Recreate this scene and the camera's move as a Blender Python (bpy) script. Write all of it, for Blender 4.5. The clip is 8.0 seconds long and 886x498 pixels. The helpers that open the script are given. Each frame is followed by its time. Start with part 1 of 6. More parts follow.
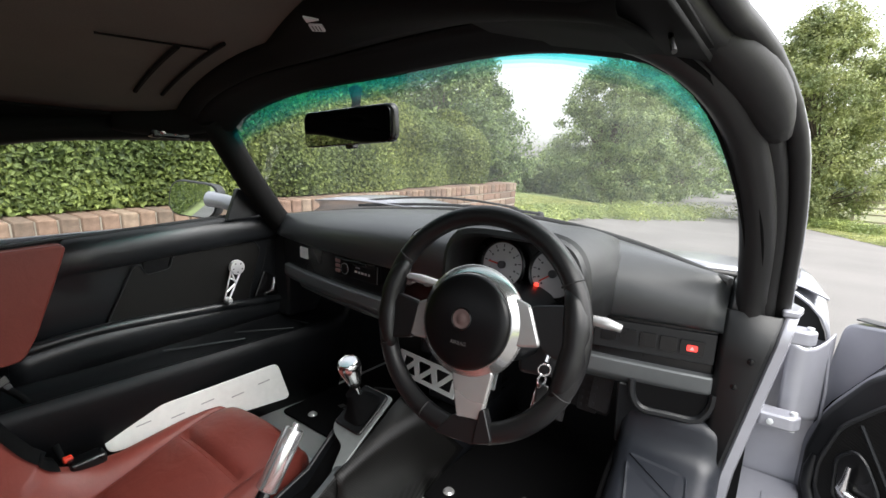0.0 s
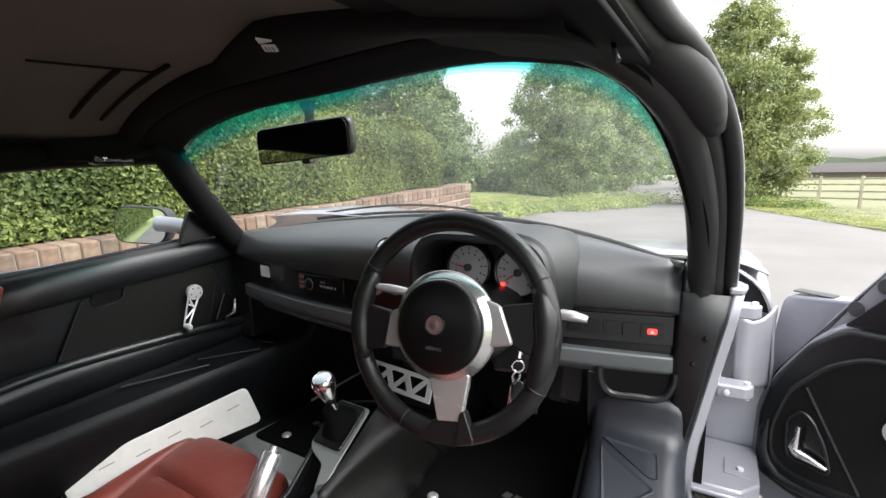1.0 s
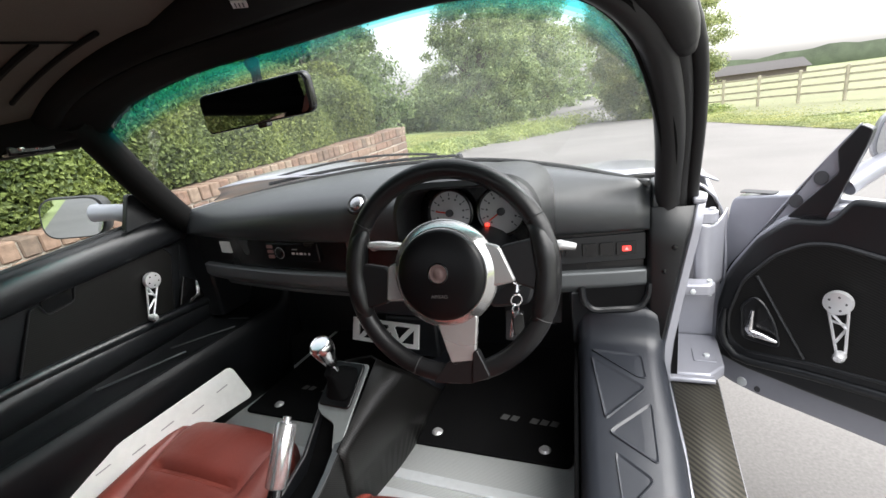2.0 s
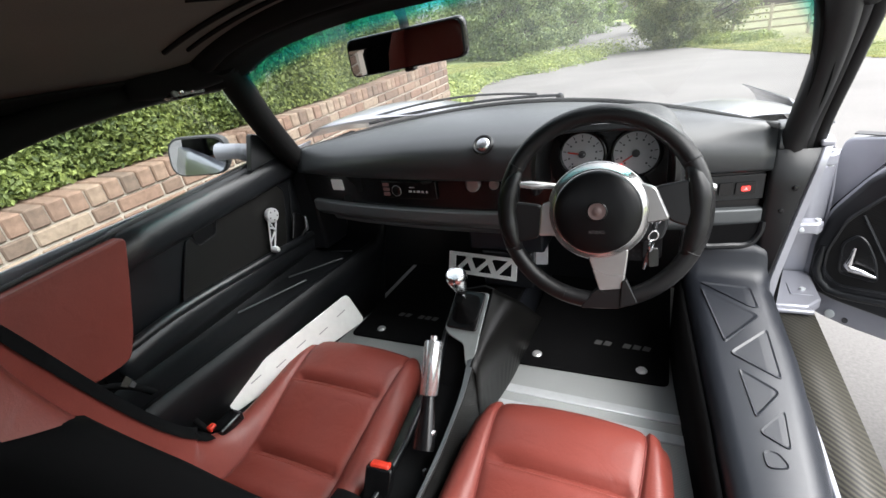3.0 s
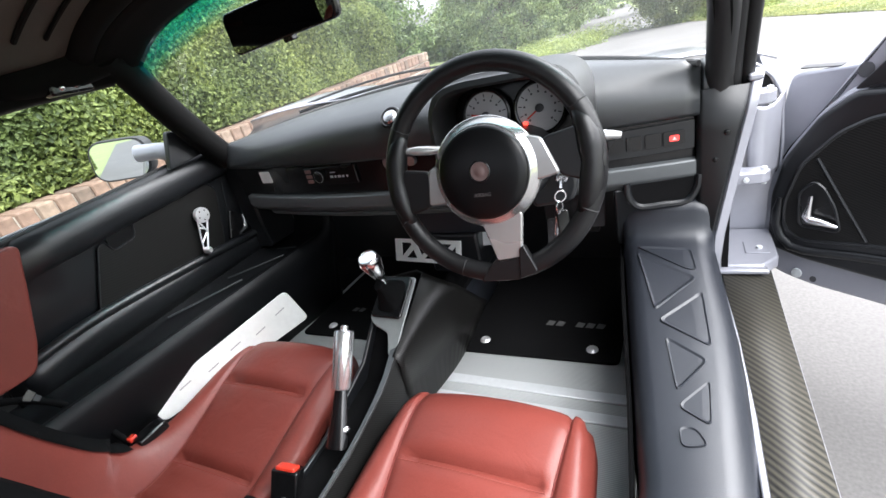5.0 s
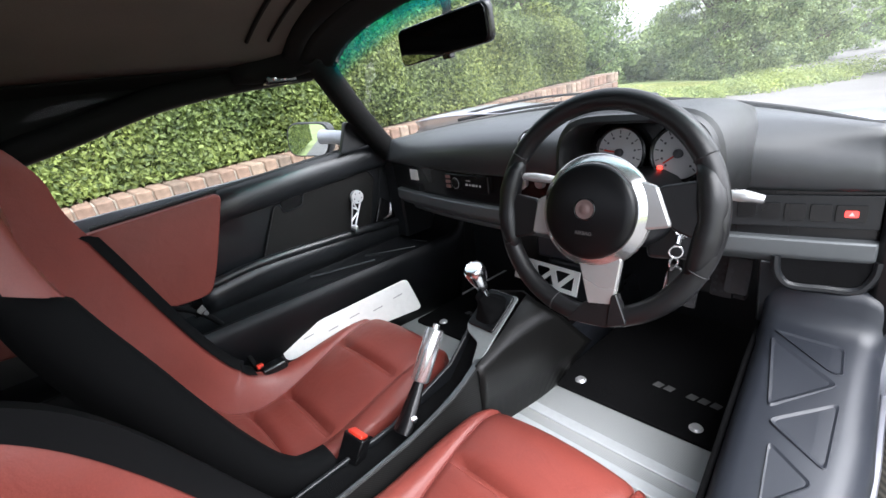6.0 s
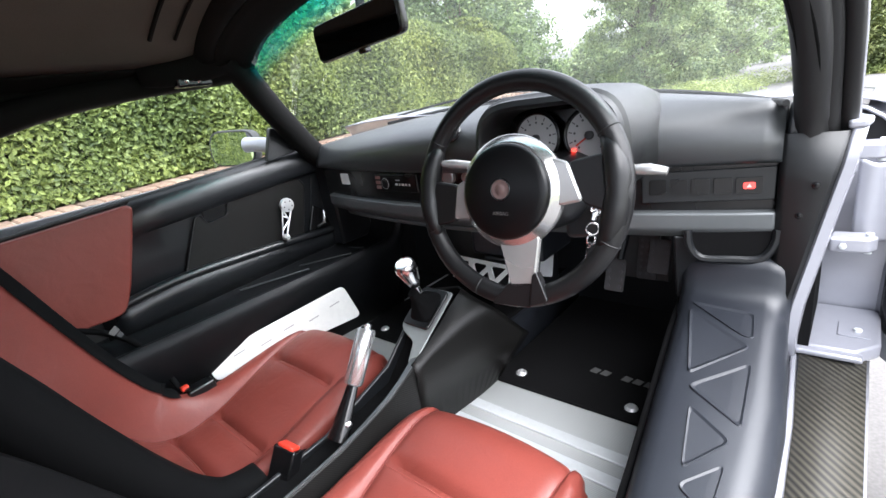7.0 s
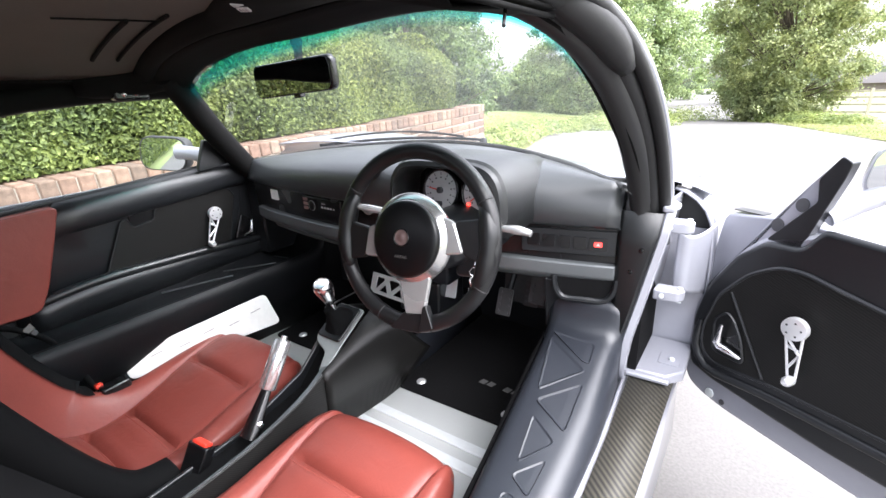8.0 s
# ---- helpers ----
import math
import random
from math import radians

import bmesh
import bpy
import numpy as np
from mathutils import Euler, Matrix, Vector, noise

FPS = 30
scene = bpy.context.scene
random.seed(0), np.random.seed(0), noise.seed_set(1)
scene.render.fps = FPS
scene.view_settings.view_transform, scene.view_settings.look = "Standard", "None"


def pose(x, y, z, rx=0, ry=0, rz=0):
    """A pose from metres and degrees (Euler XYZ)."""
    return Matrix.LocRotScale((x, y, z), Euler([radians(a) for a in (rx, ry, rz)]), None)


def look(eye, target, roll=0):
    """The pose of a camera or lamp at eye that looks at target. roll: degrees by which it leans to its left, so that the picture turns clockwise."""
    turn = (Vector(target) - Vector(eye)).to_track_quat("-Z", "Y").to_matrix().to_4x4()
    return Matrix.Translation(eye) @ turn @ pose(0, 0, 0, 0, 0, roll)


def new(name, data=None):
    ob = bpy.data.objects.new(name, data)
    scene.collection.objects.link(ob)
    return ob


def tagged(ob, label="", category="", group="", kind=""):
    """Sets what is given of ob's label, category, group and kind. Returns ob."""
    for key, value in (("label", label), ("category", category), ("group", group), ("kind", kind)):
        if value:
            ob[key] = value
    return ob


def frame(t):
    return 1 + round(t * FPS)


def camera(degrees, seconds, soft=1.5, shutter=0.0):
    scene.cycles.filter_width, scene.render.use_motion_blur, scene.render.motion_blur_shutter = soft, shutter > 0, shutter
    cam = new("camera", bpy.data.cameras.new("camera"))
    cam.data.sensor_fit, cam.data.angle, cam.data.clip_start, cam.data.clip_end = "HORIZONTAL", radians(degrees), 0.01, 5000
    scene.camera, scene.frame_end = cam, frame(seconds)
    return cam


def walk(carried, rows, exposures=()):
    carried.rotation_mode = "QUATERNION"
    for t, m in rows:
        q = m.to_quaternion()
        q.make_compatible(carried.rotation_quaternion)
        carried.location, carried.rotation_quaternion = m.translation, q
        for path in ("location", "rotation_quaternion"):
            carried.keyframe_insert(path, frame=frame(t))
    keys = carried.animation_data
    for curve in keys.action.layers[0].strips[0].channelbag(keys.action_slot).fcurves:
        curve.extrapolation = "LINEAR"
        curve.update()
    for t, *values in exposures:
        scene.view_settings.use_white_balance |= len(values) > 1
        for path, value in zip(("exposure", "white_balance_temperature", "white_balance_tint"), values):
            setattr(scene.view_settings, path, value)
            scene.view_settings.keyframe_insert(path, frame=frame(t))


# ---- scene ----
cam = camera(88.0, 8.0)
PATH = [
    (0, (0.760, -0.632, 1.031), (-0.420, 0.941, 0.670), 2.5),
    (0.2, (0.764, -0.638, 1.036), (-0.445, 0.924, 0.717), 2.6),
    (0.5, (0.783, -0.619, 1.021), (-0.323, 1.015, 0.693), 6.2),
    (1, (0.755, -0.649, 1.040), (-0.280, 1.027, 0.695), -1.2),
    (1.2, (0.759, -0.629, 1.041), (-0.199, 1.100, 0.735), -0.9),
    (1.5, (0.745, -0.667, 1.026), (-0.134, 1.099, 0.694), -1.3),
    (1.7, (0.757, -0.647, 1.039), (0.014, 1.161, 0.619), -1.5),
    (2, (0.674, -0.694, 1.057), (-0.116, 1.041, 0.456), -7.8),
    (2.2, (0.621, -0.732, 1.066), (-0.147, 0.955, 0.315), -10.0),
    (3.3, (0.452, -0.890, 1.132), (-0.410, 0.702, 0.282), -8.1),
    (3.5, (0.484, -0.878, 1.098), (-0.339, 0.737, 0.252), -8.1),
    (4, (0.548, -0.824, 1.042), (-0.220, 0.814, 0.190), -9.4),
    (4.2, (0.566, -0.801, 1.040), (-0.204, 0.813, 0.145), -10.9),
    (5.3, (0.690, -0.716, 0.996), (-0.353, 0.810, 0.232), -14.9),
    (5.5, (0.708, -0.731, 0.996), (-0.503, 0.712, 0.323), -11.8),
    (6, (0.758, -0.679, 1.011), (-0.690, 0.522, 0.332), -8.2),
    (6.2, (0.774, -0.725, 0.945), (-0.716, 0.471, 0.355), -9.3),
    (6.5, (0.791, -0.651, 0.955), (-0.620, 0.600, 0.289), -9.8),
    (6.8, (0.792, -0.667, 0.947), (-0.582, 0.644, 0.320), -10.1),
    (7, (0.791, -0.645, 0.949), (-0.522, 0.722, 0.311), -9.4),
    (7.3, (0.807, -0.610, 0.964), (-0.391, 0.827, 0.256), -8.6),
    (7.5, (0.818, -0.633, 0.975), (-0.321, 0.861, 0.290), -6.9),
    (7.8, (0.869, -0.679, 1.014), (-0.260, 0.832, 0.348), -3.5),
    (8, (0.934, -0.715, 1.070), (-0.149, 0.829, 0.403), -2.3),
]
walk(cam, [(t, look(eye, target, roll)) for t, eye, target, roll in PATH], [(0.0, 1.86, 6450, 10), (1.0, 1.96, 6430, 10), (2.0, 1.98, 6420, 10), (3.5, 2.17, 6300, 10), (4.0, 2.24, 6300, 11), (5.5, 2.43, 6050, 11), (6.0, 2.43, 6020, 12), (6.5, 2.52, 6020, 12), (7.0, 2.61, 6060, 12), (7.5, 2.66, 6160, 14), (8.0, 2.73, 6150, 14)])

# ---- world and light: bright overcast day ----
world = bpy.data.worlds.new("overcast_sky")
scene.world = world
world.use_nodes = True
wn, wl = world.node_tree.nodes, world.node_tree.links
sky = wn.new("ShaderNodeTexSky")
sky.sky_type, sky.sun_disc = "NISHITA", False
sky.sun_elevation, sky.sun_rotation = radians(48), radians(60)
sky.air_density, sky.dust_density = 1.0, 4.0
grey = wn.new("ShaderNodeHueSaturation")
grey.inputs["Saturation"].default_value = 0.18
wl.new(sky.outputs[0], grey.inputs["Color"])
wl.new(grey.outputs[0], wn["Background"].inputs["Color"])
wn["Background"].inputs["Strength"].default_value = 0.15
sun_data = bpy.data.lights.new("sun", "SUN")
sun_data.energy, sun_data.angle, sun_data.color = 1.2, radians(45), (1.0, 0.97, 0.92)
sun = new("sun", sun_data)
sun.matrix_world = look((20, -12, 26), (0, 0, 0))


# ---- materials ----
def material(name, color, rough=0.5, metal=0.0, grain=0.0, scale=60.0, vary=0.15, big=4.0, bump=0.15, spec=0.5, coat=0.0, dark=None, wrinkle=0.0):
    m = bpy.data.materials.new(name)
    m.use_nodes = True
    n, l = m.node_tree.nodes, m.node_tree.links
    b = n["Principled BSDF"]
    b.inputs["Roughness"].default_value, b.inputs["Metallic"].default_value = rough, metal
    b.inputs["Specular IOR Level"].default_value, b.inputs["Coat Weight"].default_value = spec, coat
    tc = n.new("ShaderNodeTexCoord")
    fine, broad = n.new("ShaderNodeTexNoise"), n.new("ShaderNodeTexNoise")
    fine.inputs["Scale"].default_value, broad.inputs["Scale"].default_value = scale, big
    fine.inputs["Detail"].default_value = 4
    for q in (fine, broad):
        l.new(tc.outputs["Object"], q.inputs["Vector"])
    mixf = n.new("ShaderNodeMath")
    mixf.operation = "MULTIPLY_ADD"
    l.new(fine.outputs["Fac"], mixf.inputs[0])
    mixf.inputs[1].default_value = 0.5
    half = n.new("ShaderNodeMath")
    half.operation = "MULTIPLY"
    half.inputs[1].default_value = 0.5
    l.new(broad.outputs["Fac"], half.inputs[0])
    l.new(half.outputs[0], mixf.inputs[2])
    ramp = n.new("ShaderNodeValToRGB")
    c = Vector(color)
    lo = Vector(dark) if dark else c * (1 - vary)
    hi = c * (1 + vary)
    ramp.color_ramp.elements[0].position, ramp.color_ramp.elements[1].position = 0.3, 0.7
    ramp.color_ramp.elements[0].color, ramp.color_ramp.elements[1].color = (*lo, 1), (*[min(v, 1) for v in hi], 1)
    l.new(mixf.outputs[0], ramp.inputs[0])
    l.new(ramp.outputs[0], b.inputs["Base Color"])
    rr = n.new("ShaderNodeMapRange")
    rr.inputs["To Min"].default_value, rr.inputs["To Max"].default_value = max(rough - 0.08, 0.02), min(rough + 0.1, 1)
    l.new(broad.outputs["Fac"], rr.inputs["Value"])
    l.new(rr.outputs[0], b.inputs["Roughness"])
    if grain:
        bp = n.new("ShaderNodeBump")
        bp.inputs["Strength"].default_value, bp.inputs["Distance"].default_value = bump, grain
        l.new(fine.outputs["Fac"], bp.inputs["Height"])
        l.new(bp.outputs[0], b.inputs["Normal"])
        if wrinkle:
            wz, wb = n.new("ShaderNodeTexNoise"), n.new("ShaderNodeBump")
            wz.inputs["Scale"].default_value, wz.inputs["Detail"].default_value, wz.inputs["Distortion"].default_value = 16, 4, 1.2
            l.new(tc.outputs["Object"], wz.inputs["Vector"])
            wb.inputs["Strength"].default_value, wb.inputs["Distance"].default_value = 0.4, wrinkle
            l.new(wz.outputs["Fac"], wb.inputs["Height"])
            l.new(wb.outputs[0], bp.inputs["Normal"])
    return m


def node_of(m, kind):
    return next(n for n in m.node_tree.nodes if n.bl_idname == kind)


def striped(name, a, b, scale, rough, metal=0.0, direction="X", diagonal=False, bump=0.3, coat=0.0):
    """Fine parallel ribs or a twill weave."""
    m = material(name, a, rough, metal, coat=coat)
    n, l = m.node_tree.nodes, m.node_tree.links
    bsdf = n["Principled BSDF"]
    w = n.new("ShaderNodeTexWave")
    w.bands_direction = "DIAGONAL" if diagonal else direction
    w.inputs["Scale"].default_value = scale
    l.new(node_of(m, "ShaderNodeTexCoord").outputs["Object"], w.inputs["Vector"])
    mix = n.new("ShaderNodeMix")
    mix.data_type = "RGBA"
    mix.inputs["A"].default_value, mix.inputs["B"].default_value = (*a, 1), (*b, 1)
    l.new(w.outputs["Fac"], mix.inputs["Factor"])
    l.new(mix.outputs["Result"], bsdf.inputs["Base Color"])
    bp = n.new("ShaderNodeBump")
    bp.inputs["Strength"].default_value, bp.inputs["Distance"].default_value = bump, 0.001
    l.new(w.outputs["Fac"], bp.inputs["Height"])
    l.new(bp.outputs[0], bsdf.inputs["Normal"])
    return m


def glass(name, tint, gloss=0.5, haze=0.0, haze_tint=(0.9, 0.92, 0.9)):
    m = bpy.data.materials.new(name)
    m.use_nodes = True
    n, l = m.node_tree.nodes, m.node_tree.links
    n.remove(n["Principled BSDF"])
    tr, gl, fr, mx, k = (n.new("ShaderNode" + s) for s in ("BsdfTransparent", "BsdfGlossy", "Fresnel", "MixShader", "Math"))
    tr.inputs[0].default_value, gl.inputs["Roughness"].default_value = (*tint, 1), 0.02
    fr.inputs[0].default_value = 1.45
    k.operation, k.inputs[1].default_value = "MULTIPLY", gloss
    l.new(fr.outputs[0], k.inputs[0])
    l.new(k.outputs[0], mx.inputs[0])
    l.new(tr.outputs[0], mx.inputs[1])
    l.new(gl.outputs[0], mx.inputs[2])
    last = mx
    # Paints light haze on the glass as a translucent veil, heavier towards +X.
    if haze:
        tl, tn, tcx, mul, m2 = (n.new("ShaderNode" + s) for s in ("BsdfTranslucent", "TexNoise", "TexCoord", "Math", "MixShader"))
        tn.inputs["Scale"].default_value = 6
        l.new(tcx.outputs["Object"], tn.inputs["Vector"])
        mul.operation, mul.inputs[1].default_value = "MULTIPLY", haze
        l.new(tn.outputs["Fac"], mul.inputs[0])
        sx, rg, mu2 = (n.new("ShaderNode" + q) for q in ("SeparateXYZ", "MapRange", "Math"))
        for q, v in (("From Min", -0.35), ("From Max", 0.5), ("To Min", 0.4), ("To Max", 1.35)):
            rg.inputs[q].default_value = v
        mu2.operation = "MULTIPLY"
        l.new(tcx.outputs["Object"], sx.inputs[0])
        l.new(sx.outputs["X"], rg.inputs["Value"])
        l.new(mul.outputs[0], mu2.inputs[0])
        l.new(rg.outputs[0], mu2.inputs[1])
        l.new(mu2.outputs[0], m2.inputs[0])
        tl.inputs[0].default_value = (*haze_tint, 1)
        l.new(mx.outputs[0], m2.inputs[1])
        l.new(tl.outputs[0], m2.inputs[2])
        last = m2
    l.new(last.outputs[0], n["Material Output"].inputs[0])
    return m


def leafy(name, dark, light, rough=0.5):
    m = bpy.data.materials.new(name)
    m.use_nodes = True
    n, l = m.node_tree.nodes, m.node_tree.links
    b = n["Principled BSDF"]
    geo, ramp = n.new("ShaderNodeNewGeometry"), n.new("ShaderNodeValToRGB")
    ramp.color_ramp.elements[0].color, ramp.color_ramp.elements[1].color = (*dark, 1), (*light, 1)
    l.new(geo.outputs["Random Per Island"], ramp.inputs[0])
    tcn, big, mx = n.new("ShaderNodeTexCoord"), n.new("ShaderNodeTexNoise"), n.new("ShaderNodeMix")
    big.inputs["Scale"].default_value = 1.6
    l.new(tcn.outputs["Object"], big.inputs["Vector"])
    mx.data_type, mx.blend_type = "RGBA", "MULTIPLY"
    mx.inputs["Factor"].default_value = 0.7
    r2 = n.new("ShaderNodeValToRGB")
    r2.color_ramp.elements[0].position, r2.color_ramp.elements[1].position = 0.35, 0.65
    r2.color_ramp.elements[0].color, r2.color_ramp.elements[1].color = (0.55, 0.62, 0.5, 1), (1.25, 1.15, 0.8, 1)
    l.new(big.outputs["Fac"], r2.inputs[0])
    l.new(ramp.outputs[0], mx.inputs["A"])
    l.new(r2.outputs[0], mx.inputs["B"])
    l.new(mx.outputs["Result"], b.inputs["Base Color"])
    b.inputs["Roughness"].default_value = rough
    tl, ms = n.new("ShaderNodeBsdfTranslucent"), n.new("ShaderNodeMixShader")
    ms.inputs[0].default_value = 0.45
    l.new(mx.outputs["Result"], tl.inputs[0])
    l.new(b.outputs[0], ms.inputs[1])
    l.new(tl.outputs[0], ms.inputs[2])
    l.new(ms.outputs[0], n["Material Output"].inputs[0])
    return m


def glow(name, color, strength):
    m = bpy.data.materials.new(name)
    m.use_nodes = True
    b = m.node_tree.nodes["Principled BSDF"]
    b.inputs["Base Color"].default_value = (*color, 1)
    b.inputs["Emission Color"].default_value = (*color, 1)
    b.inputs["Emission Strength"].default_value = strength
    return m


BLACK = material("black_grained_plastic", (0.0100, 0.0110, 0.0126), 0.32, grain=0.0008, scale=700, bump=0.35, spec=0.5)
PADBLACK = material("charcoal_dash_skin", (0.019, 0.0215, 0.0235), 0.37, grain=0.0008, scale=900, bump=0.4, spec=0.95)
HOODBLACK = material("black_hood_skin", (0.009, 0.0098, 0.0105), 0.4, grain=0.0008, scale=900, bump=0.4, spec=0.6)
TRAYBLACK = material("dull_black_tray_moulding", (0.005, 0.0055, 0.0065), 0.48, grain=0.0008, scale=700, bump=0.35, spec=0.22)
PILLARGREY = material("dark_grey_pillar_skin", (0.017, 0.017, 0.0175), 0.5, grain=0.0006, scale=700, spec=0.45)
SILLGREY = material("slate_grey_sill_moulding", (0.0160, 0.0182, 0.0235), 0.38, grain=0.0008, scale=700, bump=0.35)
GLOSSBLACK = material("satin_black_trim", (0.005, 0.005, 0.0055), 0.25)
RUBBER = material("black_rubber_seal", (0.015, 0.015, 0.0155), 0.55, grain=0.0005, scale=500, spec=0.35)
CLOTH = material("charcoal_headlining", (0.007, 0.007, 0.007), 0.85, grain=0.001, scale=900, spec=0.08)
ROOFCLOTH = material("brown_black_soft_top", (0.105, 0.097, 0.084), 0.75, grain=0.001, scale=600, vary=0.25, spec=0.1)
CARPET = material("black_carpet", (0.008, 0.008, 0.0085), 0.95, grain=0.003, scale=900, bump=0.8, vary=0.4, spec=0.05)
LEATHER = material("oxblood_red_leather", (0.172, 0.0365, 0.0272), 0.40, grain=0.0008, scale=420, bump=0.25, vary=0.13, big=9, spec=0.34, wrinkle=0.0045)
STITCH = material("pale_red_thread", (0.24, 0.06, 0.047), 0.7)
SHELLCLOTH = material("black_seat_fabric", (0.004, 0.0041, 0.0044), 0.85, grain=0.001, scale=700, spec=0.08)
PIPING = material("dark_red_stitching", (0.17, 0.03, 0.024), 0.6)
WHEELSKIN = material("black_wheel_leather", (0.0065, 0.0065, 0.007), 0.34, grain=0.0008, scale=900, bump=0.3, spec=0.4)
SILVER = material("satin_silver_paint", (0.40, 0.395, 0.39), 0.25, 0.6, vary=0.05)
HUBSILVER = material("bright_satin_hub_silver", (0.50, 0.495, 0.49), 0.17, 0.85, vary=0.04)
GREYPAINT = material("grey_dash_beam", (0.10, 0.108, 0.112), 0.45, 0.3, vary=0.06)
CHROME = material("polished_alloy", (0.78, 0.78, 0.79), 0.2, 1.0, vary=0.04)
BRUSHED = material("polished_alloy_sleeve", (0.78, 0.78, 0.79), 0.22, 0.85, grain=0.0002, scale=900, vary=0.06)
BRIGHT = material("bright_cast_alloy", (0.78, 0.78, 0.79), 0.3, 0.55, vary=0.04)
PAINT = material("pale_silver_car_paint", (0.32, 0.325, 0.365), 0.32, 0.3, vary=0.03, coat=0.7)
ALLOY = striped("ribbed_alloy_floor", (0.54, 0.56, 0.555), (0.36, 0.38, 0.375), 75, 0.45, 0.3, "Y", bump=0.4)
PLAINALLOY = material("plain_alloy", (0.68, 0.71, 0.72), 0.4, 0.35, vary=0.08)
CARBON = striped("carbon_twill", (0.005, 0.005, 0.005), (0.015, 0.0147, 0.014), 110, 0.42, 0.0, diagonal=True, coat=0.0)
node_of(CARBON, "ShaderNodeBsdfPrincipled").inputs["Specular IOR Level"].default_value = 0.2
CARBONSILL = striped("golden_carbon_twill", (0.010, 0.0097, 0.008), (0.066, 0.060, 0.045), 40, 0.52, 0.0, diagonal=True, coat=0.0)
CARD = material("white_board", (0.82, 0.83, 0.80), 0.6, vary=0.06, big=12)
DIAL = material("pale_dial_face", (0.44, 0.44, 0.45), 0.5, vary=0.03)
DARKALLOY = material("dull_dark_alloy", (0.045, 0.045, 0.047), 0.55, 0.3)
PEDALGREY = material("scuffed_pedal_alloy", (0.06, 0.06, 0.062), 0.5, 0.4)
INK = material("dark_ink", (0.05, 0.05, 0.055), 0.6)
MATINK = material("dull_grey_print", (0.085, 0.085, 0.085), 0.8)
KNEEBLACK = striped("glossy_black_carbon_shell", (0.0035, 0.0035, 0.0036), (0.011, 0.0105, 0.0095), 95, 0.38, diagonal=True, bump=0.2)
node_of(KNEEBLACK, "ShaderNodeBsdfPrincipled").inputs["Specular IOR Level"].default_value = 0.3
FAINTINK = material("faint_grey_print", (0.38, 0.38, 0.38), 0.7)
EMBLEM = material("worn_pinkish_emblem", (0.10, 0.065, 0.062), 0.5)
PADSKIN = material("fine_black_pad", (0.0032, 0.0032, 0.0036), 0.32, grain=0.0003, scale=800, spec=0.28)
PLATEGREY = material("satin_grey_plate", (0.24, 0.255, 0.25), 0.42, 0.35, vary=0.1)
DIMINK = material("worn_grey_ink", (0.06, 0.055, 0.055), 0.5)
PALEINK = material("pale_ink", (0.5, 0.5, 0.5), 0.6)
PINK = material("pink_badge", (0.22, 0.12, 0.115), 0.4)
REDLIT = glow("lit_red_lamp", (1.0, 0.05, 0.03), 0.8)
REDDIM = glow("lit_red_button", (0.9, 0.05, 0.04), 0.35)
REDPLASTIC = material("red_button_plastic", (0.6, 0.04, 0.02), 0.35)
MIRROR = material("mirror_glass", (0.55, 0.57, 0.6), 0.03, 1.0, vary=0.0)
DARKMIRROR = material("dark_mirror_glass", (0.28, 0.28, 0.29), 0.05, 1.0, vary=0.0)
for m in (MIRROR, DARKMIRROR):
    b = node_of(m, "ShaderNodeBsdfPrincipled")
    m.node_tree.links.remove(b.inputs["Roughness"].links[0])
    b.inputs["Roughness"].default_value = 0.012
# Last number: strength of the light haze painted into the pane.
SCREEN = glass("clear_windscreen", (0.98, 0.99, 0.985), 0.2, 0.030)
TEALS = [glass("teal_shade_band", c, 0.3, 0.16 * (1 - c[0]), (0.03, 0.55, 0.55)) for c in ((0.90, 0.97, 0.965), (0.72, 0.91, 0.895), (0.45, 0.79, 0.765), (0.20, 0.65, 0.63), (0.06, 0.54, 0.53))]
SIDEGLASS = glass("clear_side_glass", (0.9, 0.94, 0.92), 0.3)
MORTAR = material("sandy_mortar", (0.36, 0.32, 0.27), 0.9, grain=0.004, scale=120)
TARMAC = material("pale_worn_tarmac", (0.156, 0.149, 0.143), 0.9, grain=0.003, scale=120, vary=0.25, big=0.7)
GRASS = material("rough_grass", (0.27, 0.325, 0.125), 0.9, grain=0.02, scale=25, vary=0.4, big=0.5)
FIELD = material("dry_field_grass", (0.165, 0.172, 0.085), 0.9, grain=0.02, scale=8, vary=0.3, big=0.1)
WOOD = material("weathered_fence_wood", (0.46, 0.42, 0.33), 0.85, grain=0.003, scale=40, vary=0.3)
BARK = material("brown_bark", (0.10, 0.08, 0.06), 0.9, grain=0.01, scale=20, vary=0.3)
BARNROOF = material("barn_roof_sheet", (0.085, 0.080, 0.078), 0.9, vary=0.15, spec=0.1)
HEDGELEAF = leafy("hedge_leaf", (0.052, 0.080, 0.026), (0.275, 0.34, 0.115), 0.62)
TREELEAF = leafy("tree_leaf", (0.11, 0.155, 0.078), (0.41, 0.52, 0.285))
# Tree leaf again, darkened: shade put into the colour of two trees.
SHADELEAF = leafy("shaded_tree_leaf", (0.05, 0.085, 0.035), (0.24, 0.33, 0.15))
VERGELEAF = leafy("verge_grass_blade", (0.20, 0.235, 0.10), (0.40, 0.42, 0.20))
LIGHTLEAF = leafy("pale_tree_leaf", (0.165, 0.200, 0.098), (0.43, 0.485, 0.265))
WEEDLEAF = leafy("pale_weed_blade", (0.17, 0.225, 0.085), (0.43, 0.51, 0.22))


